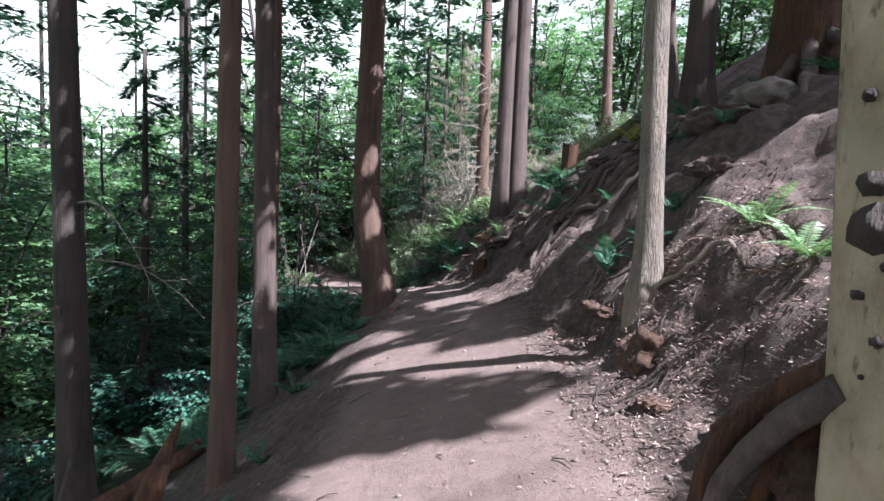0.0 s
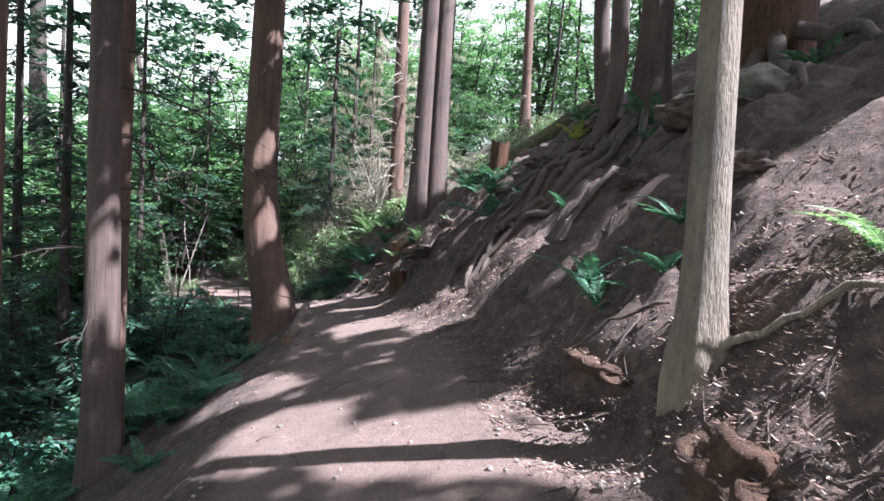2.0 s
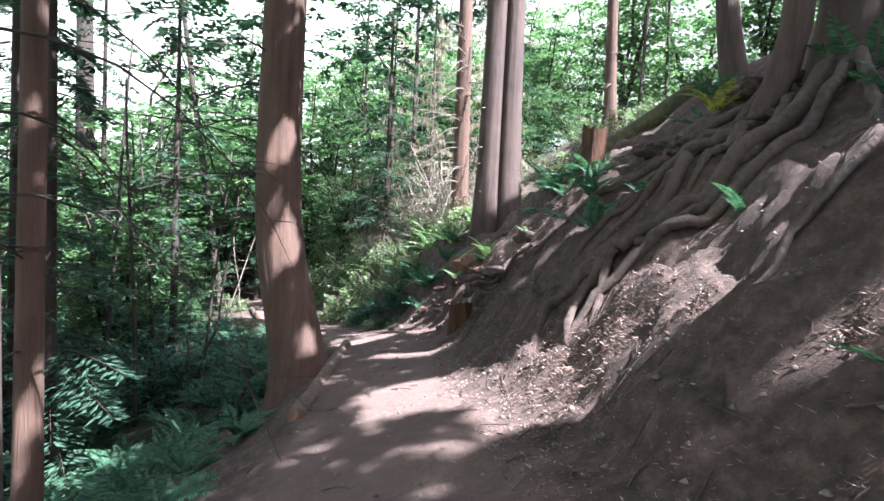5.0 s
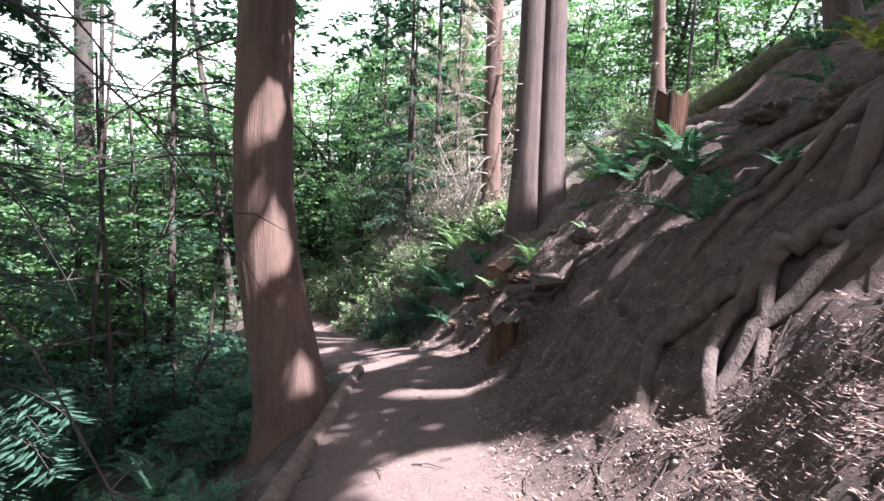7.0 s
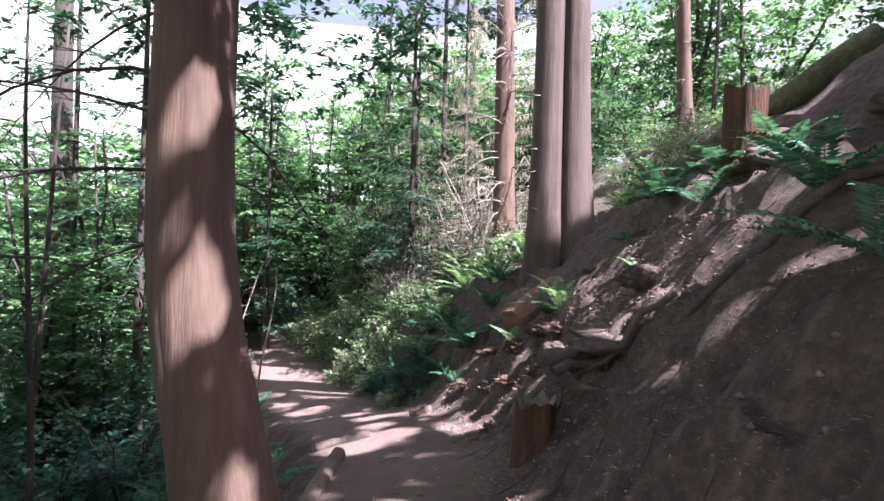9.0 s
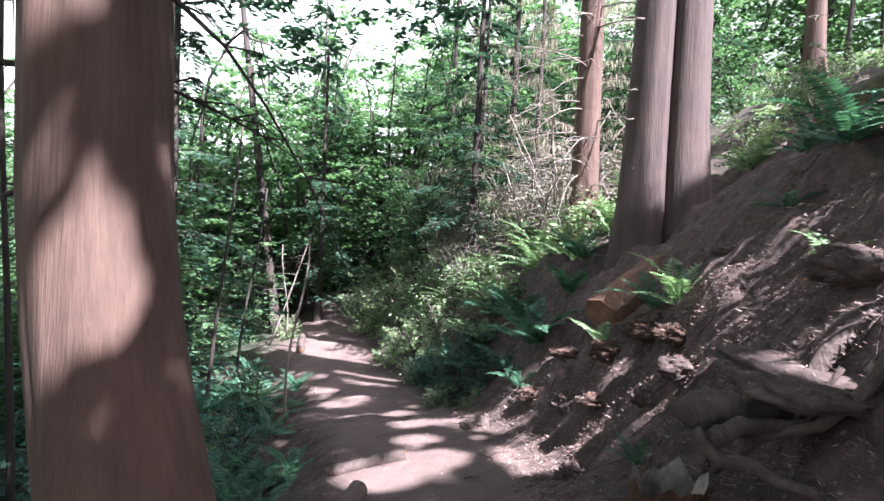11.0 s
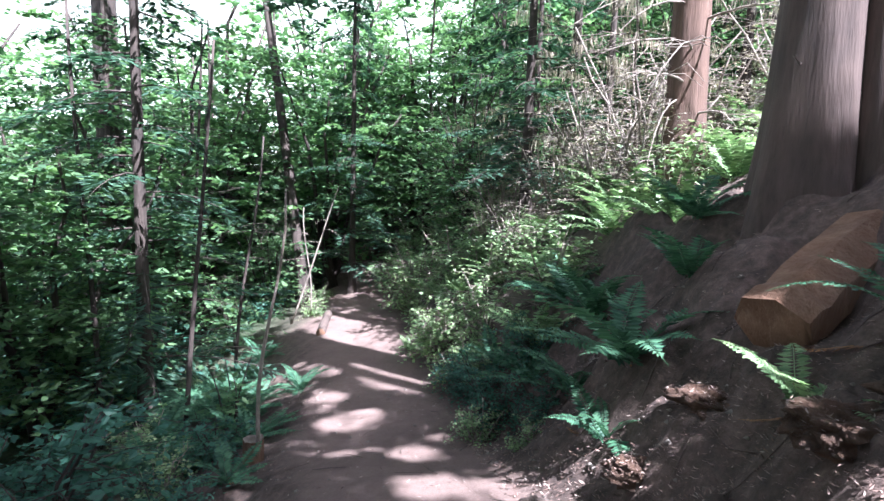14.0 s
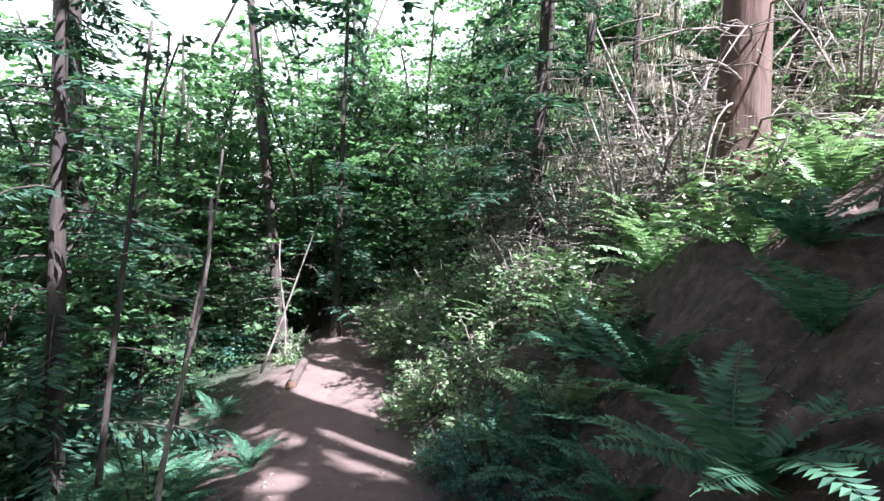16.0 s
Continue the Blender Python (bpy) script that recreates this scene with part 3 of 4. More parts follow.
# ferns of the lit slope, in the leaf colour that already holds sunlight
for x, y, size, count in LIT_SLOPE_FERNS:
    fern(x, y, size, count, label="green sword fern beside the trail, coloured pale as if sunlit", meshes=SUNLIT_FRONDS)
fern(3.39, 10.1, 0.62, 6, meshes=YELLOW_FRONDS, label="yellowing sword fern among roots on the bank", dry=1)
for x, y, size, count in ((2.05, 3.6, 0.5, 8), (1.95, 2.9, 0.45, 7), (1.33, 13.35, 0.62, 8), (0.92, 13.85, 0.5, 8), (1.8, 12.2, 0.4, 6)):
    fern(x, y, size, count, label="yellow-green sword fern hanging from the bank, coloured pale as if sunlit", meshes=SUNLIT_FRONDS, dry=4)
for _ in range(64):
    y = rng.uniform(6.5, 19.0)
    x = np.interp(y, WAY_Y, WAY_X) - np.interp(y, WAY_Y, WAY_HALF) * (1.75 + 3.0 * rng.random())
    if min((x - tx) ** 2 + (y - ty) ** 2 for tx, ty in ((-2.5, 7.5), (-2.66, 8.2), (-1.72, 11.1))) > 0.3:
        fern(x, y, rng.uniform(0.45, 0.85), rng.choice((9, 11, 13)), label="blue-green sword fern below the trail edge", dry=1)
for _ in range(46):
    x, y = rng.uniform(-7.0, -2.7), rng.uniform(6.5, 17.0)
    if profile(x, y)[1] < -2.4:
        fern(x, y, rng.uniform(0.6, 0.95), rng.choice((9, 11, 13)), label="dark green sword fern in the shaded hollow", dry=1)


# ---- bushes and leafy trees ----
def bush_meshes(name, height, spread, stems, twigs, leaves, size, mat, wood, seed, layer=0.55, low=0.1):
    """Stems that fork into flat layers of leaves: the wood and the leaves."""
    global rng
    keep, rng = rng, random.Random(seed)
    stem_s, leaf_s = Shape(), Shape()
    for _ in range(stems):
        a, out = rng.uniform(0, 6.3), spread * rng.uniform(0.25, 0.8)
        h = height * rng.uniform(0.65, 1.0)
        line = [Vector((0, 0, -0.2)) + spin(a) * out * (t ** 1.4) + Vector((rng.uniform(-0.05, 0.05) * height * 0.4, rng.uniform(-0.05, 0.05) * height * 0.4, h * t)) for t in np.linspace(0, 1, 7)]
        stem_s.tube(line, [0.012 * height * (1 - 0.8 * k / 6) + 0.003 for k in range(7)], 5)
        for _ in range(twigs):
            t = rng.uniform(low, 1.0)
            k = min(5, int(t * 6))
            p = line[k].lerp(line[k + 1], t * 6 - k)
            b = rng.uniform(0, 6.3)
            reach = spread * rng.uniform(0.35, 0.8) * (1.1 - 0.5 * t)
            end = p + spin(b) * reach + Vector((0, 0, rng.uniform(-0.25, 0.2) * reach))
            stem_s.tube([p, p.lerp(end, 0.5) + Vector((0, 0, 0.06 * reach)), end], [0.006, 0.004, 0.002], 3, None, False)
            for _ in range(leaves):
                q = p.lerp(end, rng.uniform(0.15, 1.05)) + spin(rng.uniform(0, 6.3)) * rng.uniform(0, 0.22) * reach + Vector((0, 0, rng.uniform(-0.07, 0.05)))
                along = (spin(rng.uniform(0, 6.3)) + Vector((0, 0, rng.uniform(-0.7, 0.15)))).normalized()
                tip = Vector((rng.uniform(-layer, layer), rng.uniform(-layer, layer), 1))
                leaf_s.blade(q, along, along.cross(tip).normalized(), size * rng.uniform(0.6, 1.2), size * rng.uniform(0.45, 0.8), 0.12)
    rng = keep
    return stem_s.mesh("stem", wood), leaf_s.mesh("leaves", mat, False)


BUSHES = {
    "maple": [bush_meshes("maple", 3.2, 1.7, 6, 16, 24, 0.11, MAPLE, DARK_BARK, s) for s in (11, 12, 13)],
    "low": [bush_meshes("low", 1.0, 0.8, 8, 9, 14, 0.07, SUNLIT_LEAF, DEAD_WOOD, s, 0.8) for s in (21, 22)],
    "deep": [bush_meshes("deep", 1.5, 1.3, 8, 12, 16, 0.1, DEEP_LEAF, DARK_BARK, s, 0.6) for s in (31, 32)],
    "dry": [bush_meshes("dry", 2.0, 1.3, 10, 16, 5, 0.05, GREY_TWIG, DEAD_WOOD, s, 0.9) for s in (51, 52)],
    "broad": [bush_meshes("broad", 1.5, 0.6, 4, 7, 8, 0.13, MAPLE, DARK_BARK, 61, 0.4, 0.4)],
    "tall": [bush_meshes("tall", 10.0, 4.2, 5, 38, 29, 0.25, MAPLE, DARK_BARK, s, 0.6, 0.22) for s in (41, 42, 43)],
}


def bush(kind, x, y, size=1.0, label="leafy green shrub on the forest floor", name="shrub", category="shrub", sink=0.05):
    ob = thing(name, (x, y, ground(x, y) - sink), label, category, "%s leaves" % kind, rng.uniform(0, 360), size * rng.uniform(0.85, 1.15))
    stem, leaves = rng.choice(BUSHES[kind])
    part("stem", stem, None, ob)
    part("crown", leaves, None, ob)
    return ob


TALL_LABEL = "tall leafy maple standing among other trees"
MAPLE_LABEL = "bright green vine maple with layered sunlit leaves"
for x, y, size in ((-0.4, 22.5, 0.9), (-2.2, 24.0, 0.95), (0.8, 24.5, 1.2), (-3.0, 27.0, 1.1), (2.6, 22.2, 1.0), (-0.9, 27.5, 1.4), (4.4, 24.5, 1.1), (-4.0, 30.5, 1.2), (-5.2, 34.0, 1.3), (1.6, 29.0, 1.4),
                   (-8.0, 24.5, 0.9), (-9.0, 28.0, 1.1), (-6.9, 21.3, 0.7), (-10.5, 32.0, 1.3), (-12.5, 36.0, 1.4), (-8.5, 37.0, 1.3), (-14.0, 29.0, 1.3), (-7.2, 18.3, 0.8), (-8.9, 15.0, 0.9), (-10.6, 18.5, 1.0), (-12.0, 24.0, 1.1), (-13.0, 14.0, 1.1), (-9.5, 10.5, 1.0), (-7.6, 12.2, 0.8)):
    bush("maple", x, y, size, MAPLE_LABEL, "vine_maple", "tree")
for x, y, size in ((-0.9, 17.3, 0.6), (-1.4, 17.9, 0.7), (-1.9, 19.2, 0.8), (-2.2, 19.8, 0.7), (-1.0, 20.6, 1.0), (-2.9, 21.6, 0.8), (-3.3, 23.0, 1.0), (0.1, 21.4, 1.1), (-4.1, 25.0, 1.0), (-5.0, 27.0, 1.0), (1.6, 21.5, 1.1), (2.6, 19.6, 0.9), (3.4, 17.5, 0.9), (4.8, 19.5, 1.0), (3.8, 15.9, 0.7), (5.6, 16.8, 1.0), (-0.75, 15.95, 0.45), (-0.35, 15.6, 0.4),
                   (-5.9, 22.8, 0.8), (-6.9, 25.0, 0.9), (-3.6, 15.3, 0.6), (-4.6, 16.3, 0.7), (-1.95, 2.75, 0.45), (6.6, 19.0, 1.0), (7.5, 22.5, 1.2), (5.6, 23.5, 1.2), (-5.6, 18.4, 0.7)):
    bush("low", x, y, size, "low leafy shrub beside the trail, leaves coloured pale as if sunlit")
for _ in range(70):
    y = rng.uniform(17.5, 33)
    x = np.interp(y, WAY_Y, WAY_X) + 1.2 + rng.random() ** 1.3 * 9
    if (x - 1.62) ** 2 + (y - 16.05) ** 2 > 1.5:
        bush("low", x, y, rng.uniform(0.8, 1.5), "low leafy shrub on the forest slope, leaves coloured pale as if sunlit")
for _ in range(24):
    y = rng.uniform(21, 35)
    bush("maple", np.interp(y, WAY_Y, WAY_X) + 2.0 + rng.random() * 10, y, rng.uniform(0.8, 1.4), MAPLE_LABEL, "vine_maple", "tree")
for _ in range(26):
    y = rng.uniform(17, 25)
    fern(np.interp(y, WAY_Y, WAY_X) + 1.3 + rng.random() * 6, y, rng.uniform(0.6, 0.95), rng.choice((9, 11, 13)), label="green sword fern on the forest slope, coloured pale as if sunlit", meshes=SUNLIT_FRONDS)
for _ in range(98):
    x, y = rng.uniform(-17, -3.8), rng.uniform(2.5, 34)
    if profile(x, y)[1] < -2.6 and (x + 4.3) ** 2 + (y - 6.2) ** 2 > 1:
        bush("deep", x, y, rng.uniform(0.7, 1.4), "dark green shrub in the shaded hollow")
for _ in range(34):
    x, y = rng.uniform(-20, -7), rng.uniform(5, 38)
    if profile(x, y)[1] < -4:
        bush("maple", x, y, rng.uniform(0.9, 1.6), MAPLE_LABEL, "vine_maple", "tree")
for x, y, size in ((-0.6, 16.2, 0.4), (-0.9, 16.9, 0.45), (-0.2, 15.85, 0.35), (-1.25, 17.5, 0.45), (-0.35, 16.7, 0.4), (-3.4, 15.9, 0.5), (-2.9, 14.6, 0.45), (-3.2, 13.2, 0.6), (-2.4, 12.0, 0.5)):
    bush("deep", x, y, size, "low dark green leaves at the foot of the slope")
bush("broad", -1.45, 1.6, 1.0, "broad-leaved green shrub at the trail edge")
bush("broad", -1.9, 2.6, 0.8, "broad-leaved green shrub at the trail edge")
bush("broad", -3.7, 16.6, 0.9, "broad-leaved green shrub at the trail edge")
for x, y, size in ((0.3, 19.4, 1.0), (-0.4, 20.1, 0.9), (0.9, 18.9, 0.9), (-0.8, 19.2, 0.6), (0.2, 21.0, 1.1), (1.6, 19.6, 1.1), (-1.3, 21.3, 0.9), (2.4, 19.2, 1.0), (0.8, 20.2, 1.2)):
    bush("dry", x, y, size, "tangle of bare pale sunlit twigs", "dead_shrub", "shrub")
for x, y, size in ((-7.6, 27.5, 0.8), (-10, 25.5, 0.75), (-12.8, 27.5, 0.9), (-9.2, 33, 0.9), (-13.5, 22, 0.8), (-15.5, 24.5, 0.9), (-8.5, 13.5, 0.7), (-10.5, 16.5, 0.8), (-7.0, 17.0, 0.6), (-9.5, 10.8, 0.7), (-12, 9, 0.8), (-5.2, 30.5, 0.8), (-7.5, 8.2, 0.55)):
    bush("tall", x, y, size, TALL_LABEL, "maple_tree", "tree")
for x, y, size in ((-6.5, 33, 0.8), (-10, 41, 1.0), (-2.5, 34, 0.9), (1.5, 33, 0.9), (5, 29, 0.8), (8.5, 27, 0.8), (-16, 33, 1.0), (-19, 24, 0.9), (-21, 15, 0.9), (-17, 9, 0.85), (-24, 30, 1.1), (-14, 45, 1.1), (-5, 45, 1.1), (3, 42, 1.0), (10, 36, 1.0), (12, 28, 0.9), (-28, 20, 1.1), (-30, 38, 1.2), (-20, 46, 1.2)):
    bush("tall", x, y, size, TALL_LABEL, "maple_tree", "tree")
for x, y, size in ((-13.0, 28.0, 1.15), (-10.0, 33.0, 1.2), (-17.0, 21.0, 1.1), (-5.5, 33.0, 1.1), (-18.0, 14.0, 1.1), (-17.5, 30.0, 1.2), (-12.5, 38.0, 1.25), (-8.2, 20.6, 0.8), (-9.6, 23.8, 0.95), (-11.0, 26.5, 1.0), (-14.5, 24.0, 1.0), (-8.8, 30.0, 1.1), (-16.0, 19.0, 1.05), (0.0, 32.0, 1.1), (4.5, 33.0, 1.1)):
    bush("tall", x, y, size, TALL_LABEL, "maple_tree", "tree")
for x, y, size in ((8, 48, 1.2), (15, 40, 1.1), (-16, 18, 0.7), (13, 22, 0.7), (9, 18, 0.65), (11, 16, 0.7), (-26, 10, 1.0), (-1, 38, 0.9), (-13, 40, 1.0), (-22, 39, 1.1), (-18, 28, 0.9), (-34, 28, 1.2), (-8, 52, 1.2), (-36, 14, 1.2), (-24, 4, 1.0), (6, 33, 0.9), (-23, 21, 0.8)):
    bush("tall", x, y, size, TALL_LABEL, "maple_tree", "tree")


# ---- conifers with drooping boughs ----
def bough(shape, wood, foot, a, reach, droop, blades, size=0.16, hang=False):
    line = [foot + spin(a) * reach * t + Vector((0, 0, 0.12 * reach * t - droop * t * t)) for t in (0, 0.25, 0.5, 0.75, 1)]
    wood.tube(line, [0.016, 0.012, 0.008, 0.005, 0.002], 4, None, False)
    side = spin(a + math.pi / 2)
    for _ in range(blades):
        t = rng.uniform(0.12, 1.0)
        k = min(3, int(t * 4))
        p = line[k].lerp(line[k + 1], t * 4 - k)
        s = rng.choice((-1, 1))
        out = (side * s + spin(a) * rng.uniform(0.2, 0.9) + Vector((0, 0, rng.uniform(-0.55, 0)))).normalized()
        q = p + out * rng.uniform(0, 0.3) * reach * (1.1 - t)
        if hang:
            out = (Vector((rng.uniform(-0.25, 0.25), rng.uniform(-0.25, 0.25), -1))).normalized()
            shape.blade(q, out, side.lerp(spin(a), rng.random()).normalized(), size * rng.uniform(0.6, 1.8), size * 0.09, 0.1)
            continue
        shape.blade(q, out, out.cross(Vector((rng.uniform(-0.5, 0.5), rng.uniform(-0.5, 0.5), 1))).normalized(), size * rng.uniform(0.6, 1.3), size * 0.28, 0.1)


def conifer(x, y, height, reach, boughs, label, low=1.0, radius=0.12, blades=90, mat=None, seed=0, hang=False):
    ob = tree_thing("hemlock_tree", x, y, label, DARK_BARK, height, radius, seed=seed, sides=12)
    needles, wood = Shape(), Shape()
    for k in range(boughs):
        h = low + (height - low) * ((k + rng.random()) / boughs) ** 1.2
        bough(needles, wood, Vector((0, 0, h)), rng.uniform(0, 6.3), reach * (1.08 - 0.8 * h / height) * rng.uniform(0.6, 1.1), 0.35 * reach * rng.uniform(0.4, 1.0), blades, 0.16, hang)
    part("branch", wood, DARK_BARK, ob)
    part("crown", needles, mat or CONIFER, ob, smooth=False)


for k, (x, y, height, reach, n) in enumerate(((-6.4, 13.2, 11, 2.0, 46), (-7.6, 9.0, 12, 2.4, 46), (-5.8, 17.6, 9, 1.9, 40), (-11, 11.5, 14, 2.8, 46), (-9.2, 20.5, 12, 2.3, 46), (-13.5, 18, 15, 3.0, 46), (-0.2, 23.5, 12, 2.2, 46), (-2.6, 29.5, 13, 2.6, 46), (3.4, 23.0, 13, 2.4, 46), (-11.5, 5.5, 13, 2.8, 46), (-8.3, 31.0, 13, 2.6, 46), (-6.2, 25.8, 9, 1.8, 40), (-15, 26, 15, 3.0, 46), (-16, 12, 16, 3.2, 46), (-18, 20, 17, 3.4, 46), (-5.6, 10.0, 7, 1.5, 36), (-7.0, 6.6, 13, 2.2, 46), (-9.3, 7.6, 14, 2.6, 46), (-4.9, 11.8, 9, 1.5, 40), (-0.9, 20.9, 7, 1.6, 36))):
    conifer(x, y, height, reach * 1.1, n + 8, "dark hemlock with drooping feathery boughs", 0.8, 0.1, 130, None, k)
for x, y, height, reach in ((0.4, 21.0, 7, 1.6), (-0.9, 22.6, 8, 1.8), (2.4, 20.9, 8, 1.8)):
    conifer(x, y, height, reach, 40, "dead hemlock hung with grey dry strands", 0.6, 0.07, 90, GREY_TWIG, x, True)


# ---- roots, stumps and fallen wood ----
def along_ground(points, lift=0.02):
    """Points (x, y, extra height) laid on the ground, with more of them in between."""
    line = []
    for (x0, y0, h0), (x1, y1, h1) in zip(points, points[1:]):
        for k in range(4):
            t = k / 4
            x, y = x0 + (x1 - x0) * t, y0 + (y1 - y0) * t
            line.append(Vector((x + noise.noise((x * 2, y * 2, 0)) * 0.06, y, ground(x, y) + lift + h0 + (h1 - h0) * t)))
    x, y, h = points[-1]
    return line + [Vector((x, y, ground(x, y) + lift + h))]


def root(owner, points, thick, thin, mat=None, sides=10):
    line = [p - Vector(owner.location) for p in along_ground(points)]
    n = len(line) - 1
    wobble = rng.uniform(0, 9)
    part("root", Shape().tube(line, [thick + (thin - thick) * (k / n) ** 0.8 for k in range(n + 1)], sides, lambda t, a, p: 1 + 0.22 * noise.noise((p.x * 3 + a, p.y * 3, wobble))), mat or ROOT_BARK, owner)


root(rooted, [(3.9, 8.95, 0.25), (3.2, 8.5, 0.08), (2.46, 8.31, 0.08), (2.2, 8.42, 0.08), (1.92, 8.44, 0.09), (1.71, 8.57, 0.1), (1.58, 8.7, 0.08), (1.43, 8.9, 0.06), (1.28, 8.89, 0.05), (1.19, 8.72, 0.0), (1.17, 8.6, -0.08)], 0.085, 0.042)
root(rooted, [(1.75, 8.52, 0.1), (1.65, 8.55, 0.11), (1.57, 8.57, 0.1), (1.47, 8.56, 0.06), (1.39, 8.4, 0.02), (1.35, 8.28, -0.07)], 0.058, 0.034)
root(rooted, [(1.72, 8.53, 0.06), (1.64, 8.43, 0.05), (1.56, 8.32, 0.0), (1.5, 8.24, -0.06)], 0.04, 0.025)
root(rooted, [(3.6, 8.5, 0.1), (2.9, 8.0, 0.05), (2.25, 8.03, 0.05), (2.02, 8.18, 0.07), (1.9, 8.42, 0.03)], 0.06, 0.045)
root(rooted, [(3.9, 8.8, 0.2), (3.4, 8.65, 0.08), (2.93, 8.57, 0.04), (2.33, 8.21, 0.04), (1.9, 8.3, 0.04), (1.58, 8.41, 0.05), (1.33, 8.33, -0.06)], 0.09, 0.03)
root(rooted, [(3.95, 9.3, 0.2), (3.2, 9.7, 0.05), (2.5, 10.1, 0.03), (1.9, 10.55, 0.0), (1.5, 10.8, -0.05)], 0.07, 0.02)
root(rooted, [(3.95, 9.2, 0.25), (3.3, 9.25, 0.06), (2.6, 9.35, 0.03), (2.0, 9.4, 0.0), (1.6, 9.4, -0.06)], 0.07, 0.02)
root(rooted, [(3.7, 8.5, 0.12), (3.1, 7.6, 0.04), (2.41, 6.75, 0.04), (2.1, 6.92, 0.03), (1.77, 6.87, -0.04)], 0.05, 0.018)
root(rooted, [(1.67, 8.72, 0.08), (1.6, 8.8, 0.02), (1.5, 8.78, -0.06)], 0.03, 0.02)
stem_line = [(2.1, 8.6, ground(2.1, 8.6) + 0.03), (2.45, 8.82, ground(2.45, 8.82) + 0.07), (2.8, 9.0, 1.98), (2.97, 9.0, 2.28), (3.15, 9.0, 2.62), (3.29, 9.0, 2.95), (3.4, 9.0, 3.25), (3.47, 9.0, 3.6), (3.5, 9.0, 4.0), (3.49, 9.02, 4.5), (3.46, 9.1, 6.0), (3.5, 9.2, 10.0), (3.6, 9.3, 15.0)]
part("stem", Shape().tube([Vector(p) - Vector(rooted.location) for p in stem_line], [0.05, 0.07, 0.09, 0.105, 0.115, 0.12, 0.125, 0.125, 0.125, 0.125, 0.12, 0.1, 0.05], 20, lambda t, a, p: 1 + 0.12 * noise.noise((math.cos(a) * 2, math.sin(a) * 2, p.z))), CEDAR, rooted, "curved second stem bending into a root")
for dx, dy, dz, tx, ty in ((3.05, 8.95, 2.2, 2.2, 9.15), (3.2, 8.95, 2.5, 2.5, 8.6), (3.5, 8.95, 2.7, 2.75, 8.3), (3.1, 9.0, 2.3, 2.3, 9.7)):
    root(rooted, [(dx, dy, max(0.02, dz - ground(dx, dy))), ((dx * 2 + tx) / 3, (dy * 2 + ty) / 3, 0.16), ((dx + 2 * tx) / 3, (dy + 2 * ty) / 3, 0.06), (tx, ty, 0.02), (tx - 0.45, ty + 0.05, -0.05)], 0.075, 0.025)
root(pale, [(1.48, 3.9, 0.1), (1.6, 3.7, 0.03), (1.75, 3.45, 0.02), (1.8, 3.2, -0.06)], 0.025, 0.012, PALE_BARK)
def bare_root(owner, points, thick, thin, mat=None):
    """A root that arches free of the ground through the points given."""
    n = len(points) - 1
    line = [Vector(p) - Vector(owner.location) for p in points]
    part("root", Shape().tube(line, [thick + (thin - thick) * k / n for k in range(n + 1)], 12, lambda t, a, p: 1 + 0.2 * noise.noise((p.x * 9 + a, p.y * 9, p.z * 5))), mat or ROTTEN, owner)


bare_root(spotted, [(1.2, 1.52, 1.25), (1.27, 1.72, 1.13), (1.22, 1.86, 1.03), (1.13, 1.92, 0.93), (1.06, 1.95, 0.82), (1.02, 1.97, 0.68), (1.0, 2.0, 0.45)], 0.055, 0.045)
bare_root(spotted, [(1.15, 1.5, 1.15), (1.1, 1.66, 1.0), (1.04, 1.75, 0.85), (0.98, 1.8, 0.7), (0.93, 1.85, 0.4)], 0.05, 0.035, ROOT_BARK)
bare_root(spotted, [(1.24, 1.5, 1.1), (1.2, 1.68, 0.96), (1.14, 1.76, 0.82), (1.1, 1.82, 0.6), (1.1, 1.84, 0.4)], 0.04, 0.03)
bare_root(spotted, [(1.3, 1.55, 1.15), (1.45, 1.8, 1.1), (1.55, 2.05, 0.95), (1.6, 2.2, 0.8)], 0.045, 0.02)


def knot(owner, z, a, size):
    """A dark scarred knot on a trunk."""
    s = Shape()
    for k in range(5):
        s.tube([spin(a) * 0.08 + Vector((-0.07 * z, 0, z)), spin(a) * (0.1 + 0.004 * k) + Vector((-0.07 * z, 0, z))], [size * (1.1 - 0.2 * k), size * (1 - 0.2 * k)], 12, lambda t, b, p: 1 + 0.3 * noise.noise((b * 2, z * 9, k)))
    part("knot", s, DARK_BARK, owner, "dark scarred knot")


for z, a, size in ((0.6, 226, 0.065), (0.72, 222, 0.035), (0.42, 205, 0.018), (0.3, 232, 0.028), (0.95, 215, 0.016), (0.2, 214, 0.02), (0.5, 240, 0.014)):
    knot(spotted, z, radians(a), size)


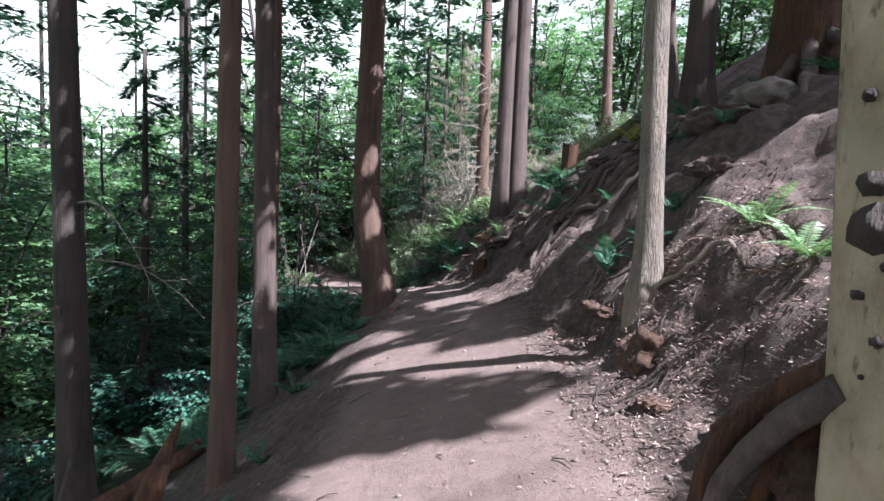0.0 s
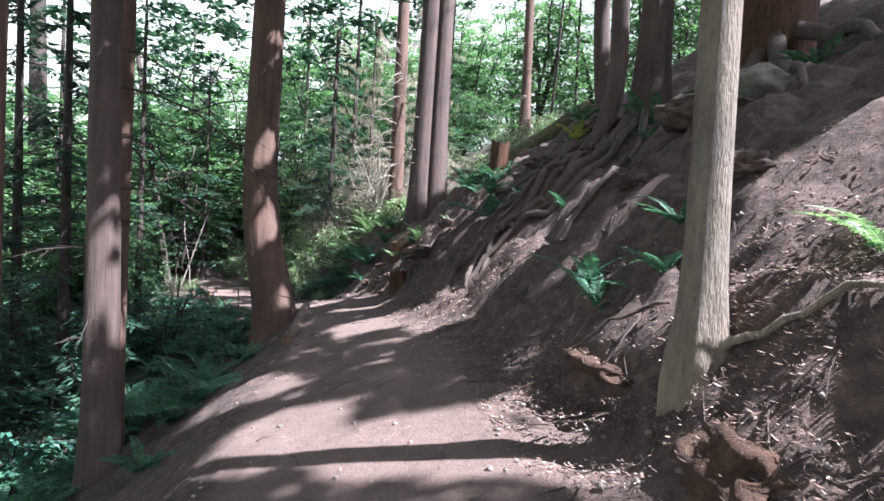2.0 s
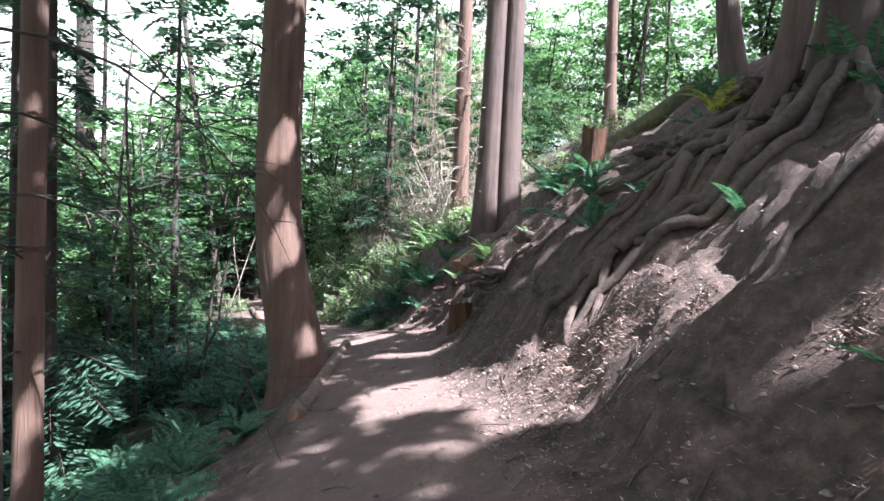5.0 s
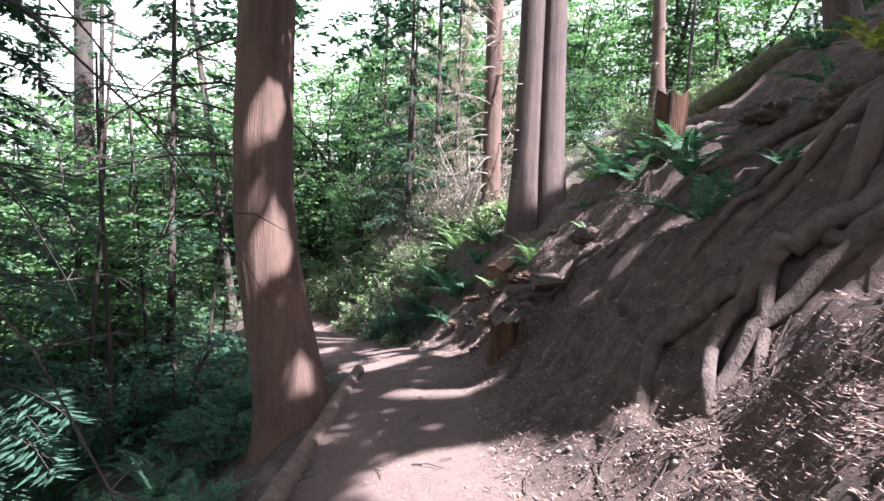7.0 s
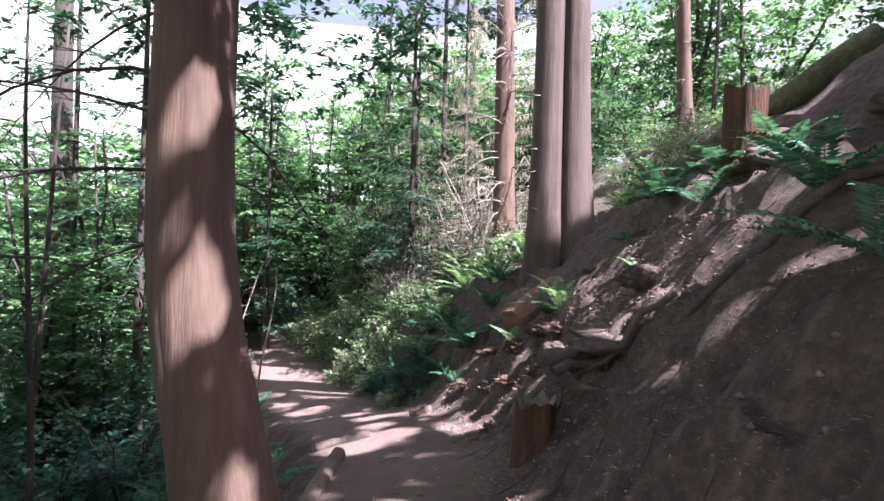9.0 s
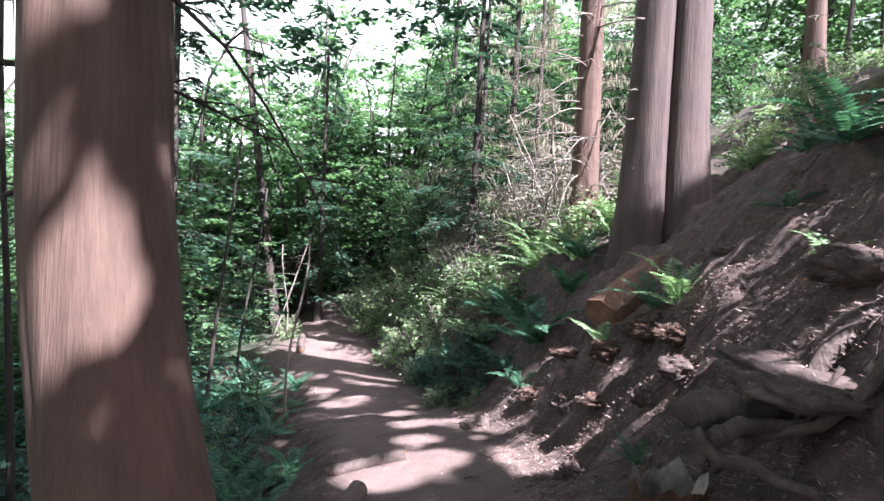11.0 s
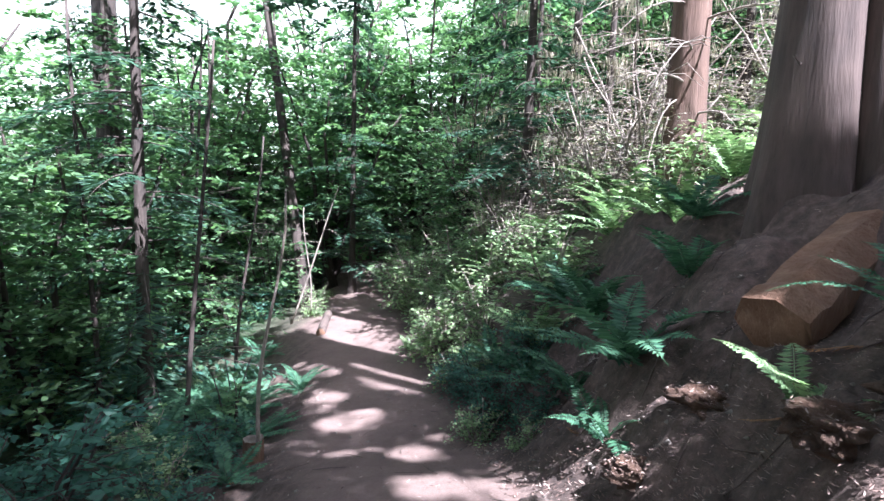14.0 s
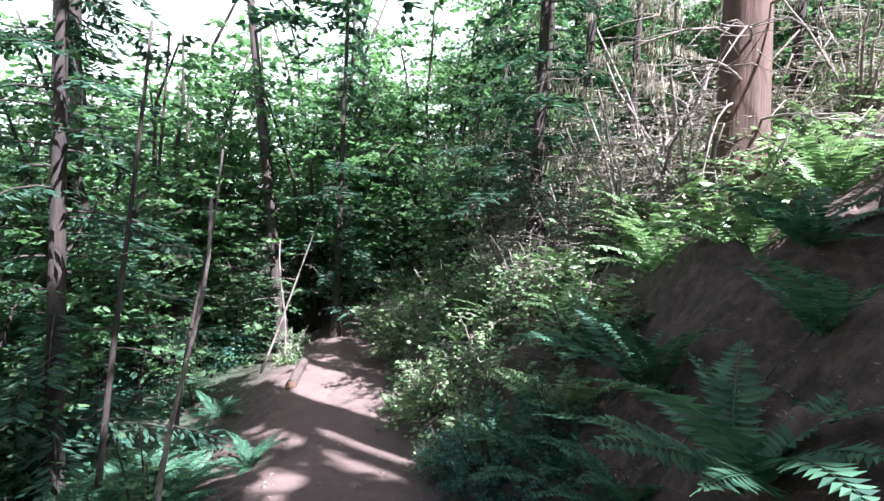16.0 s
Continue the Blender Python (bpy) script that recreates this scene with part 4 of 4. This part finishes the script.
def lump(name, place, size, mat, label, category, seed, turn=0, rough=0.35, squash=1.0):
    """A lumpy body of earth, rock or wood, sunk into the ground."""
    bm = bmesh.new()
    bmesh.ops.create_icosphere(bm, subdivisions=4, radius=1)
    for v in bm.verts:
        n = v.co.normalized()
        d = 1 + rough * noise.noise(n * 1.3 + Vector((seed, 0, 0))) + rough * 0.6 * noise.noise(n * 3.1 + Vector((0, seed, 0))) + rough * 0.45 * noise.noise(n * 8 + Vector((0, 0, seed))) + rough * 0.3 * noise.noise(n * 17 + Vector((seed, seed, 0)))
        v.co = Vector((n.x * size[0], n.y * size[1], n.z * size[2])) * d
        if v.co.z > 0:
            v.co.z *= squash
    me = bpy.data.meshes.new(name)
    bm.to_mesh(me)
    bm.free()
    me.polygons.foreach_set("use_smooth", [True] * len(me.polygons))
    me.materials.append(mat)
    ob = new(name, me)
    ob.matrix_basis = pose(*place, 0, 0, turn)
    return tagged(ob, label, category)


CLAY, tree, b = material("red_earth", 0.95)
tree.links.new(ramp(tree, noise_of(tree, 11.0, 8, None, 0.7), [(0.3, (0.04, 0.024, 0.017)), (0.55, (0.12, 0.066, 0.042)), (0.75, (0.24, 0.15, 0.1))]), b.inputs["Base Color"])
bump(tree, b, noise_of(tree, 18.0, 8, None, 0.75), 1.0, 0.05)

ledge = lump("earth_ledge", (1.5, 4.8, 0.8), (0.22, 0.42, 0.07), CLAY, "overhanging ledge of brown earth held by roots", "earth bank", 3.3, 0, 0.28)
root(ledge, [(1.7, 4.5, 0.05), (1.5, 4.7, 0.06), (1.35, 4.95, 0.04), (1.25, 5.2, -0.05)], 0.014, 0.005)
root(ledge, [(1.75, 5.0, 0.05), (1.5, 5.05, 0.07), (1.3, 5.0, 0.05), (1.2, 4.8, -0.06)], 0.012, 0.004)
root(ledge, [(1.6, 4.6, 0.04), (1.42, 4.55, 0.06), (1.28, 4.6, 0.02), (1.2, 4.7, -0.06)], 0.01, 0.004)
lump("earth_clump", (1.44, 3.5, 0.72), (0.24, 0.34, 0.2), CLAY, "crumbling clump of reddish rotten wood and earth", "earth bank", 1.7, -25, 0.32)
lump("earth_clump", (2.0, 2.75, 1.1), (0.2, 0.3, 0.2), CLAY, "crumbling reddish earth face under dry litter", "earth bank", 2.9, -20, 0.3)
lump("earth_clump", (1.3, 1.72, 0.72), (0.2, 0.25, 0.24), CLAY, "dark reddish root mass at the foot of an alder", "earth bank", 4.1, 10, 0.5)
ledge = lump("earth_ledge", (1.32, 11.5, ground(1.32, 11.5) + 0.03), (0.3, 0.5, 0.06), SOIL, "ledge of bark litter and earth over a hollow", "earth bank", 9.3)
root(ledge, [(1.6, 11.0, 0.05), (1.2, 11.1, 0.08), (0.98, 11.4, 0.08), (1.0, 11.8, -0.04)], 0.028, 0.012)
root(ledge, [(1.3, 11.2, 0.1), (1.05, 11.3, 0.06), (0.95, 11.3, -0.04), (0.9, 11.3, -0.1)], 0.012, 0.005)
lump("rock", (3.25, 6.6, ground(3.25, 6.6) + 0.08), (0.42, 0.5, 0.2), SOIL, "flat dirt-covered boulder on the bank", "rock", 5.2, 30, 0.3, 0.8)
lump("rock", (3.85, 6.75, ground(3.85, 6.75) + 0.05), (0.4, 0.4, 0.24), STONE, "grey-brown boulder lying on the bank", "rock", 6.4, 70, 0.3, 0.8)
lump("wood_chunk", (-0.2, 14.35, ground(-0.2, 14.35) + 0.03), (0.15, 0.08, 0.07), ROOT_BARK, "small wedge of dark wood beside the trail", "wood", 7.5, 30, 0.35)


def broken_stump(name, x, y, height, radius, mat, label, seed, jag=0.3, lean=(0, 0), z=None, flare=0.35):
    """A rotten stump with a jagged hollow top."""
    z = ground(x, y) if z is None else z
    ob = thing(name, (x, y, z), label, "stump")
    s = Shape()
    rings, sides = 9, 26
    for i in range(rings):
        t = i / (rings - 1)
        for k in range(sides):
            a = 2 * math.pi * k / sides
            top = height * (1 - jag * (0.5 + 0.5 * noise.noise((math.cos(a) * 1.6, math.sin(a) * 1.6, seed))) - jag * 0.35 * abs(noise.noise((a * 3, 0, seed))))
            r = radius * (1 + flare * math.exp(-t * 4) + 0.2 * noise.noise((math.cos(a) * 2, math.sin(a) * 2, t * 1.5 + seed)))
            s.v.append(Vector((r * math.cos(a) + lean[0] * t, r * math.sin(a) + lean[1] * t, -0.3 + (top + 0.3) * t)))
    for i in range(rings - 1):
        for k in range(sides):
            w = (k + 1) % sides
            s.f.append((i * sides + k, i * sides + w, (i + 1) * sides + w, (i + 1) * sides + k))
    part("body", s, mat, ob)
    core = Shape()
    for depth, shrink in ((0.0, 1.0), (-0.03, 0.8), (-0.12 * height - 0.05, 0.55), (-0.2 * height - 0.06, 0.05)):
        for k in range(sides):
            v = s.v[(rings - 1) * sides + k]
            mid = Vector((lean[0], lean[1], v.z))
            core.v.append(mid + (Vector((v.x, v.y, v.z)) - mid) * shrink + Vector((0, 0, depth + 0.03 * noise.noise((k, depth * 9, seed)))))
    for i in range(3):
        for k in range(sides):
            w = (k + 1) % sides
            core.f.append((i * sides + k, i * sides + w, (i + 1) * sides + w, (i + 1) * sides + k))
    part("broken_top", core, DEAD_WOOD, ob, "splintered grey-brown broken top")
    return ob


stump = broken_stump("tree_stump", 0.72, 11.2, 0.82, 0.15, ROTTEN, "rotten orange-brown stump at the edge of the trail", 2.0, 0.25, (0.03, 0.1), -0.03)
root(stump, [(0.8, 11.25, 0.42), (1.05, 11.3, 0.2), (1.3, 11.4, 0.05), (1.6, 11.5, -0.06)], 0.08, 0.04)
root(stump, [(0.8, 11.15, 0.42), (0.95, 11.0, 0.2), (1.05, 10.9, 0.05), (1.15, 10.85, -0.08)], 0.03, 0.012, ROOT_BARK)
root(stump, [(0.85, 11.1, 0.4), (1.1, 11.2, 0.12), (1.3, 11.15, 0.03), (1.5, 11.0, -0.05)], 0.035, 0.015)
broken_stump("tree_stump", 2.72, 12.35, 0.9, 0.17, ROTTEN, "tall rotten orange stump high on the bank", 5.0, 0.35, (0.06, 0))
huge = broken_stump("tree_stump", 5.5, 8.6, 2.6, 0.5, ROTTEN, "huge dark rotten cedar stump high on the bank", 8.0, 0.3, (0.1, 0))
broken_stump("tree_stump", 6.9, 10.2, 1.4, 0.45, DARK_BARK, "dark broken stump among roots", 9.0, 0.4)
root(huge, [(5.3, 8.4, 0.4), (4.7, 8.0, 0.1), (4.0, 7.6, 0.05), (3.4, 7.2, -0.05)], 0.14, 0.05)
root(huge, [(5.3, 8.2, 0.4), (4.8, 7.4, 0.12), (4.3, 6.7, 0.05), (3.9, 6.1, -0.05)], 0.12, 0.04)
root(huge, [(5.5, 8.1, 0.4), (5.4, 7.2, 0.12), (5.2, 6.3, 0.05), (5.0, 5.6, -0.05)], 0.12, 0.04)
root(huge, [(5.2, 8.6, 0.4), (4.9, 8.9, 0.1), (4.7, 9.4, 0.03), (4.5, 9.9, -0.05)], 0.1, 0.04)
broken_stump("tree_stump", -2.83, 15.67, 0.28, 0.09, SPLIT_WOOD, "small cut stump beside the trail", 11.0, 0.2)


def log(name, a, b, radius, mat, label, seed, end_mat=None, sides=18, smooth=True):
    a, b = Vector(a), Vector(b)
    ob = thing(name, a, label, "log")
    n = 12
    line = [(b - a) * (k / n) + Vector((0, 0, 0.03 * noise.noise((k * 0.7, seed, 0)))) for k in range(n + 1)]
    part("body", Shape().tube(line, [radius] * (n + 1), sides, lambda t, c, p: 1 + 0.16 * noise.noise((math.cos(c) * 1.7, math.sin(c) * 1.7, t * 3 + seed))), mat, ob, smooth=smooth)
    way = (b - a).normalized()
    for end, s in ((line[0], -1), (line[-1], 1)):
        face = Shape().tube([end + way * s * 0.002, end + way * s * 0.012], [radius * 0.93, radius * 0.85], sides, lambda t, c, p: 1 + 0.14 * noise.noise((math.cos(c) * 1.7, math.sin(c) * 1.7, seed)))
        part("cut_end", face, end_mat or SPLIT_WOOD, ob, "pale weathered cut end")
    return ob


log("fallen_log", (0.95, 14.42, 0.86), (1.65, 15.1, 1.3), 0.2, SPLIT_WOOD, "split weathered orange log below a cedar", 1.0, SPLIT_WOOD, 7, False)
log("fallen_log", (3.5, 15.8, ground(3.5, 15.8) + 0.18), (5.6, 14.4, ground(5.6, 14.4) + 0.2), 0.24, MOSS_LOG, "mossy fallen log lying across the bank", 2.0)
log("fallen_log", (-4.75, 20.9, ground(-4.75, 20.9) + 0.04), (-5.45, 22.7, ground(-5.45, 22.7) + 0.04), 0.09, ROOT_BARK, "sunlit grey log edging the trail", 4.0)
log("edge_timber", (-0.86, 8.9, ground(-0.8, 8.9) + 0.0), (-0.93, 12.75, ground(-0.88, 12.75) + 0.03), 0.075, TIMBER, "weathered timber rail holding the trail edge", 5.0)
log("fallen_log", (-1.3, 13.25, ground(-1.3, 13.25) + 0.02), (-0.75, 13.5, ground(-0.75, 13.5) + 0.02), 0.055, ROOT_BARK, "short dark root crossing the trail edge", 6.0)
log("fallen_log", (-4.7, 4.8, ground(-4.7, 4.8) + 0.1), (-2.9, 6.4, ground(-2.9, 6.4) + 0.15), 0.1, ROTTEN, "rotten log lying below the trail", 7.0)

stake = thing("splintered_snag", (-2.1, 3.2, ground(-2.1, 3.2) - 0.1), "splintered orange snag leaning below the trail", "snag")
part("body", Shape().tube([(0, 0, 0), (0.1, 0.18, 0.5), (0.2, 0.36, 0.95), (0.28, 0.5, 1.25)], [0.1, 0.085, 0.05, 0.008], 8, lambda t, a, p: 1 + 0.5 * math.cos(2 * a)), ROTTEN, stake)


# ---- dead branches ----
def dead_branch(owner, foot, a, reach, rise, droop, thick=0.016, twigs=6, mat=None, curl=0.0):
    s = Shape()
    line = []
    for k in range(7):
        t = k / 6
        line.append(Vector(foot) + spin(a + curl * t) * reach * t + Vector((0, 0, rise * t - droop * t * t + 0.02 * noise.noise((k * 1.3, a * 5, 0)))))
    s.tube(line, [thick * (1 - 0.85 * k / 6) for k in range(7)], 6)
    for _ in range(twigs):
        k = rng.randrange(1, 6)
        b = a + rng.choice((-1, 1)) * rng.uniform(0.5, 1.1)
        l = min(0.6, reach * rng.uniform(0.15, 0.4))
        p = line[k]
        s.tube([p, p + spin(b) * l * 0.5 + Vector((0, 0, rng.uniform(-0.1, 0.12) * l)), p + spin(b) * l + Vector((0, 0, -rng.uniform(0.05, 0.5) * l))], [thick * 0.4, thick * 0.28, thick * 0.1], 4, None, False)
    part("branch", s, mat or DARK_BARK, owner)


for h, a, reach, rise, droop in ((3.3, 170, 2.6, 0.9, 0.5), (2.95, 200, 2.2, 0.2, 0.9), (3.6, 215, 1.9, 0.4, 1.6), (4.1, 150, 2.4, 0.5, 1.5), (2.5, 185, 1.3, -0.1, 0.6), (3.4, 20, 1.1, 0.1, 1.3), (3.0, 60, 0.9, 0.0, 0.3), (4.4, 240, 1.8, 0.6, 1.4)):
    dead_branch(bowed, (0, 0, h), radians(a), reach, rise, droop, 0.015, 9, None, rng.uniform(-0.6, 0.6))
for h, a, reach, rise, droop in ((2.9, 30, 1.9, 0.4, 1.9), (3.4, 70, 1.7, 0.5, 1.6), (2.6, 110, 1.6, 0.1, 1.0), (3.9, 10, 2.2, 0.2, 1.8), (2.3, 200, 1.5, 0.2, 0.7), (3.3, 160, 1.8, 0.3, 1.1), (4.3, 50, 2.0, 0.2, 1.8)):
    dead_branch(second, (0, 0, h), radians(a), reach, rise, droop, 0.012, 9, None, rng.uniform(-0.6, 0.6))
    dead_branch(twin, (0, 0, h - 0.4), radians(a + 75), reach * 0.8, rise, droop, 0.012, 7)
for h, a, reach, rise, droop in ((3.2, 20, 1.4, 0.5, 1.2), (2.7, 250, 1.3, 0.4, 1.3), (3.9, 330, 1.8, 0.5, 1.7), (3.4, 120, 1.4, 0.3, 1.5)):
    dead_branch(dark, (0, 0, h), radians(a), reach, rise, droop, 0.014, 7, DEAD_WOOD)
for h, a, reach in ((2.55, 195, 0.22), (2.2, 190, 0.16), (1.6, 240, 0.1), (3.4, 200, 0.3)):
    dead_branch(fork, (-0.15, -0.15, h), radians(a), reach + 0.2, 0.02, 0.0, 0.014, 0, DEAD_WOOD)
for k in range(26):
    h = 1.0 + 4.6 * (k / 26)
    dead_branch(redback, (0, 0, h), radians(rng.uniform(120, 330)), rng.uniform(1.0, 2.4), rng.uniform(-0.1, 0.5), rng.uniform(0.3, 1.3), 0.016, 9, DEAD_WOOD, rng.uniform(-0.7, 0.7))
for k in range(12):
    dead_branch(upper, (0, 0, 1.5 + 0.5 * k), radians(rng.uniform(90, 330)), rng.uniform(0.4, 1.2), 0.1, 0.5, 0.014, 5, DEAD_WOOD)

for x, y, h, lx, ly in ((-6.2, 22.3, 3.2, 0.9, 0.6), (-5.9, 22.6, 2.6, -0.2, 0.3), (-2.75, 15.75, 2.6, 0.05, 0.1), (-5.1, 18.7, 4.0, 0.3, 0.2), (-4.9, 17.3, 5.0, 0.5, 0.0), (-6.0, 17.0, 6.0, -0.5, 0.3), (-7.8, 21.0, 7.0, 0.4, 0.0), (-4.6, 13.5, 6.0, -0.3, 0.2), (-6.4, 15.6, 7.5, 0.6, 0.0), (-8.2, 26.5, 9.0, -0.8, 0.0), (3.0, 26.0, 9, 0.3, 0), (8.2, 24.5, 11, 0.4, 0), (10.0, 26.0, 12, -0.3, 0), (-3.2, 31, 10, 0.3, 0)):
    ob = thing("sapling", (x, y, ground(x, y) - 0.05), "thin bare young stem among shrubs", "sapling")
    n = 8
    bend = rng.uniform(-0.12, 0.12)
    part("stem", Shape().tube([(lx * t + bend * math.sin(t * 5), ly * t + bend * math.cos(t * 4), h * t) for t in np.linspace(0, 1, n)], [0.006 + 0.006 * h * (1 - 0.8 * k / n) for k in range(n)], 7), DEAD_WOOD if h < 3.5 else DARK_BARK, ob)
    for _ in range(int(h * 1.6)):
        t = rng.uniform(0.3, 1)
        dead_branch(ob, (lx * t, ly * t, h * t), rng.uniform(0, 6.3), rng.uniform(0.3, 0.9), 0.15, 0.25, 0.006, 3, DEAD_WOOD if h < 3.5 else DARK_BARK)


for k, (x, y, r) in enumerate(((2.9, 9.6, 0.2), (1.75, 11.9, 0.18), (2.5, 6.3, 0.18), (2.7, 11.9, 0.24), (3.1, 10.9, 0.26), (1.7, 13.4, 0.16), (2.4, 4.9, 0.16), (3.3, 9.0, 0.2), (3.9, 10.2, 0.28), (1.15, 12.6, 0.12))):
    lump("earth_mound", (x, y, ground(x, y)), (r, r * 1.3, r * 0.55), SOIL, "mound of dark earth and bark litter", "earth bank", k * 2.7 + 1, k * 40, 0.5)


# ---- crumbled clods along the foot of the bank ----
for k, (x, y, r) in enumerate(((0.62, 13.7, 0.13), (0.78, 13.25, 0.1), (0.95, 13.6, 0.15), (0.6, 12.75, 0.09), (1.15, 13.45, 0.14), (0.35, 14.3, 0.12), (1.0, 12.7, 0.1), (1.25, 12.95, 0.13), (0.7, 14.35, 0.14), (1.35, 2.35, 0.12), (1.2, 2.95, 0.09))):
    lump("earth_clump", (x, y, ground(x, y)), (r, r * 1.25, r * 0.5), CLAY if k % 3 else SOIL, "crumbled clod of brown earth with dry needles", "earth bank", k * 3.1 + 40, k * 53, 0.55)

# ---- litter, twigs and stones ----
def scatter(count, pick, build):
    for _ in range(count):
        x, y = pick()
        build(x, y)


def on_bank():
    y = rng.uniform(0.8, 16.5)
    half = np.interp(y, WAY_Y, WAY_HALF)
    return np.interp(y, WAY_Y, WAY_X) + half * 0.8 + abs(rng.gauss(0, 1.0)), y


def on_trail():
    y = rng.uniform(0.8, 19)
    half = np.interp(y, WAY_Y, WAY_HALF)
    return np.interp(y, WAY_Y, WAY_X) + half * rng.uniform(-1.5, 1.2), y


def on_lit_bank():
    x, y, z, r = rng.choice([g for g in BANK_GAPS + SLOPE_GAPS if g[2] > 0.3 and g[1] < 13.5])
    a = rng.uniform(0, 6.3)
    r *= rng.uniform(0, 1.6)
    return x + r * math.cos(a), y + r * math.sin(a)


chips = Shape()


def chip(x, y, z=None):
    p = Vector((x + rng.uniform(-0.01, 0.01), y + rng.uniform(-0.01, 0.01), (ground(x, y) if z is None else z) + 0.008))
    along = (spin(rng.uniform(0, 6.3)) + Vector((0, 0, rng.uniform(-0.2, 0.5)))).normalized()
    size = rng.uniform(0.012, 0.042)
    chips.blade(p, along, along.cross(Vector((rng.uniform(-0.5, 0.5), rng.uniform(-0.5, 0.5), 1))).normalized(), size, size * rng.uniform(0.1, 0.26), 0.2)


for ob in [o for o in bpy.data.objects if o.name.startswith(("earth_ledge", "earth_clump", "earth_mound"))]:
    tops = [(ob.matrix_basis @ v.co) for v in ob.data.vertices if v.normal.z > 0.35]
    for _ in range(200):
        chip(*rng.choice(tops))
def flake(x, y):
    p = Vector((x, y, ground(x, y) + 0.006))
    along = (spin(rng.uniform(0, 6.3)) + Vector((0, 0, rng.uniform(-0.1, 0.45)))).normalized()
    size = rng.uniform(0.02, 0.045)
    chips.blade(p, along, along.cross(Vector((rng.uniform(-0.7, 0.7), rng.uniform(-0.7, 0.7), 1))).normalized(), size, size * rng.uniform(0.15, 0.4), rng.uniform(-0.3, 0.4))


scatter(7000, on_bank, flake)
scatter(1800, on_lit_bank, flake)
scatter(500, on_trail, flake)
scatter(22000, on_bank, chip)
scatter(4500, lambda: (rng.uniform(0.95, 2.2), rng.uniform(10.7, 12.9)), chip)
scatter(1500, lambda: (rng.uniform(0.95, 2.2), rng.uniform(10.7, 12.9)), flake)
scatter(3500, lambda: (rng.uniform(1.3, 2.3), rng.uniform(2.3, 4.4)), chip)
scatter(1200, lambda: (rng.uniform(1.3, 2.3), rng.uniform(2.3, 4.4)), flake)
scatter(5000, on_trail, chip)
scatter(11000, on_lit_bank, chip)
scatter(3500, lambda: (rng.uniform(0.3, 1.5), rng.uniform(12.5, 14.4)), chip)
tagged(new("leaf_litter", chips.mesh("leaf_litter", LITTER, False)), "dry brown needles and bark chips scattered on the slope", "litter", kind="stuff")

sticks = Shape()


def stick(x, y):
    z = ground(x, y) + 0.01
    a, l = rng.uniform(0, 6.3), rng.uniform(0.05, 0.3)
    q = (x + l * math.cos(a), y + l * math.sin(a))
    m = (x + 0.5 * l * math.cos(a + 0.15), y + 0.5 * l * math.sin(a + 0.15))
    sticks.tube([(x, y, z), (*m, ground(*m) + 0.02), (*q, ground(*q) + 0.012)], [0.005, 0.004, 0.002], 4, None, False)


scatter(450, on_bank, stick)
scatter(110, on_trail, stick)
tagged(new("twigs", sticks.mesh("twigs", ROOT_BARK)), "dry brown twigs lying on the ground", "twigs", kind="stuff")

pebbles = Shape()


def pebble(x, y):
    s, p = len(pebbles.v), Vector((x, y, ground(x, y)))
    r = rng.uniform(0.008, 0.028)
    for n in ((1, 0, 0), (0, 1, 0), (-1, 0, 0), (0, -1, 0), (0, 0, 0.7), (0, 0, -0.6)):
        pebbles.v.append(p + Vector(n) * r * rng.uniform(0.7, 1.3))
    for k in range(4):
        pebbles.f += [(s + k, s + (k + 1) % 4, s + 4), (s + (k + 1) % 4, s + k, s + 5)]


scatter(700, on_bank, pebble)
scatter(260, on_trail, pebble)
tagged(new("pebbles", pebbles.mesh("pebbles", STONE)), "small grey stones in the dirt", "stones", kind="stuff")
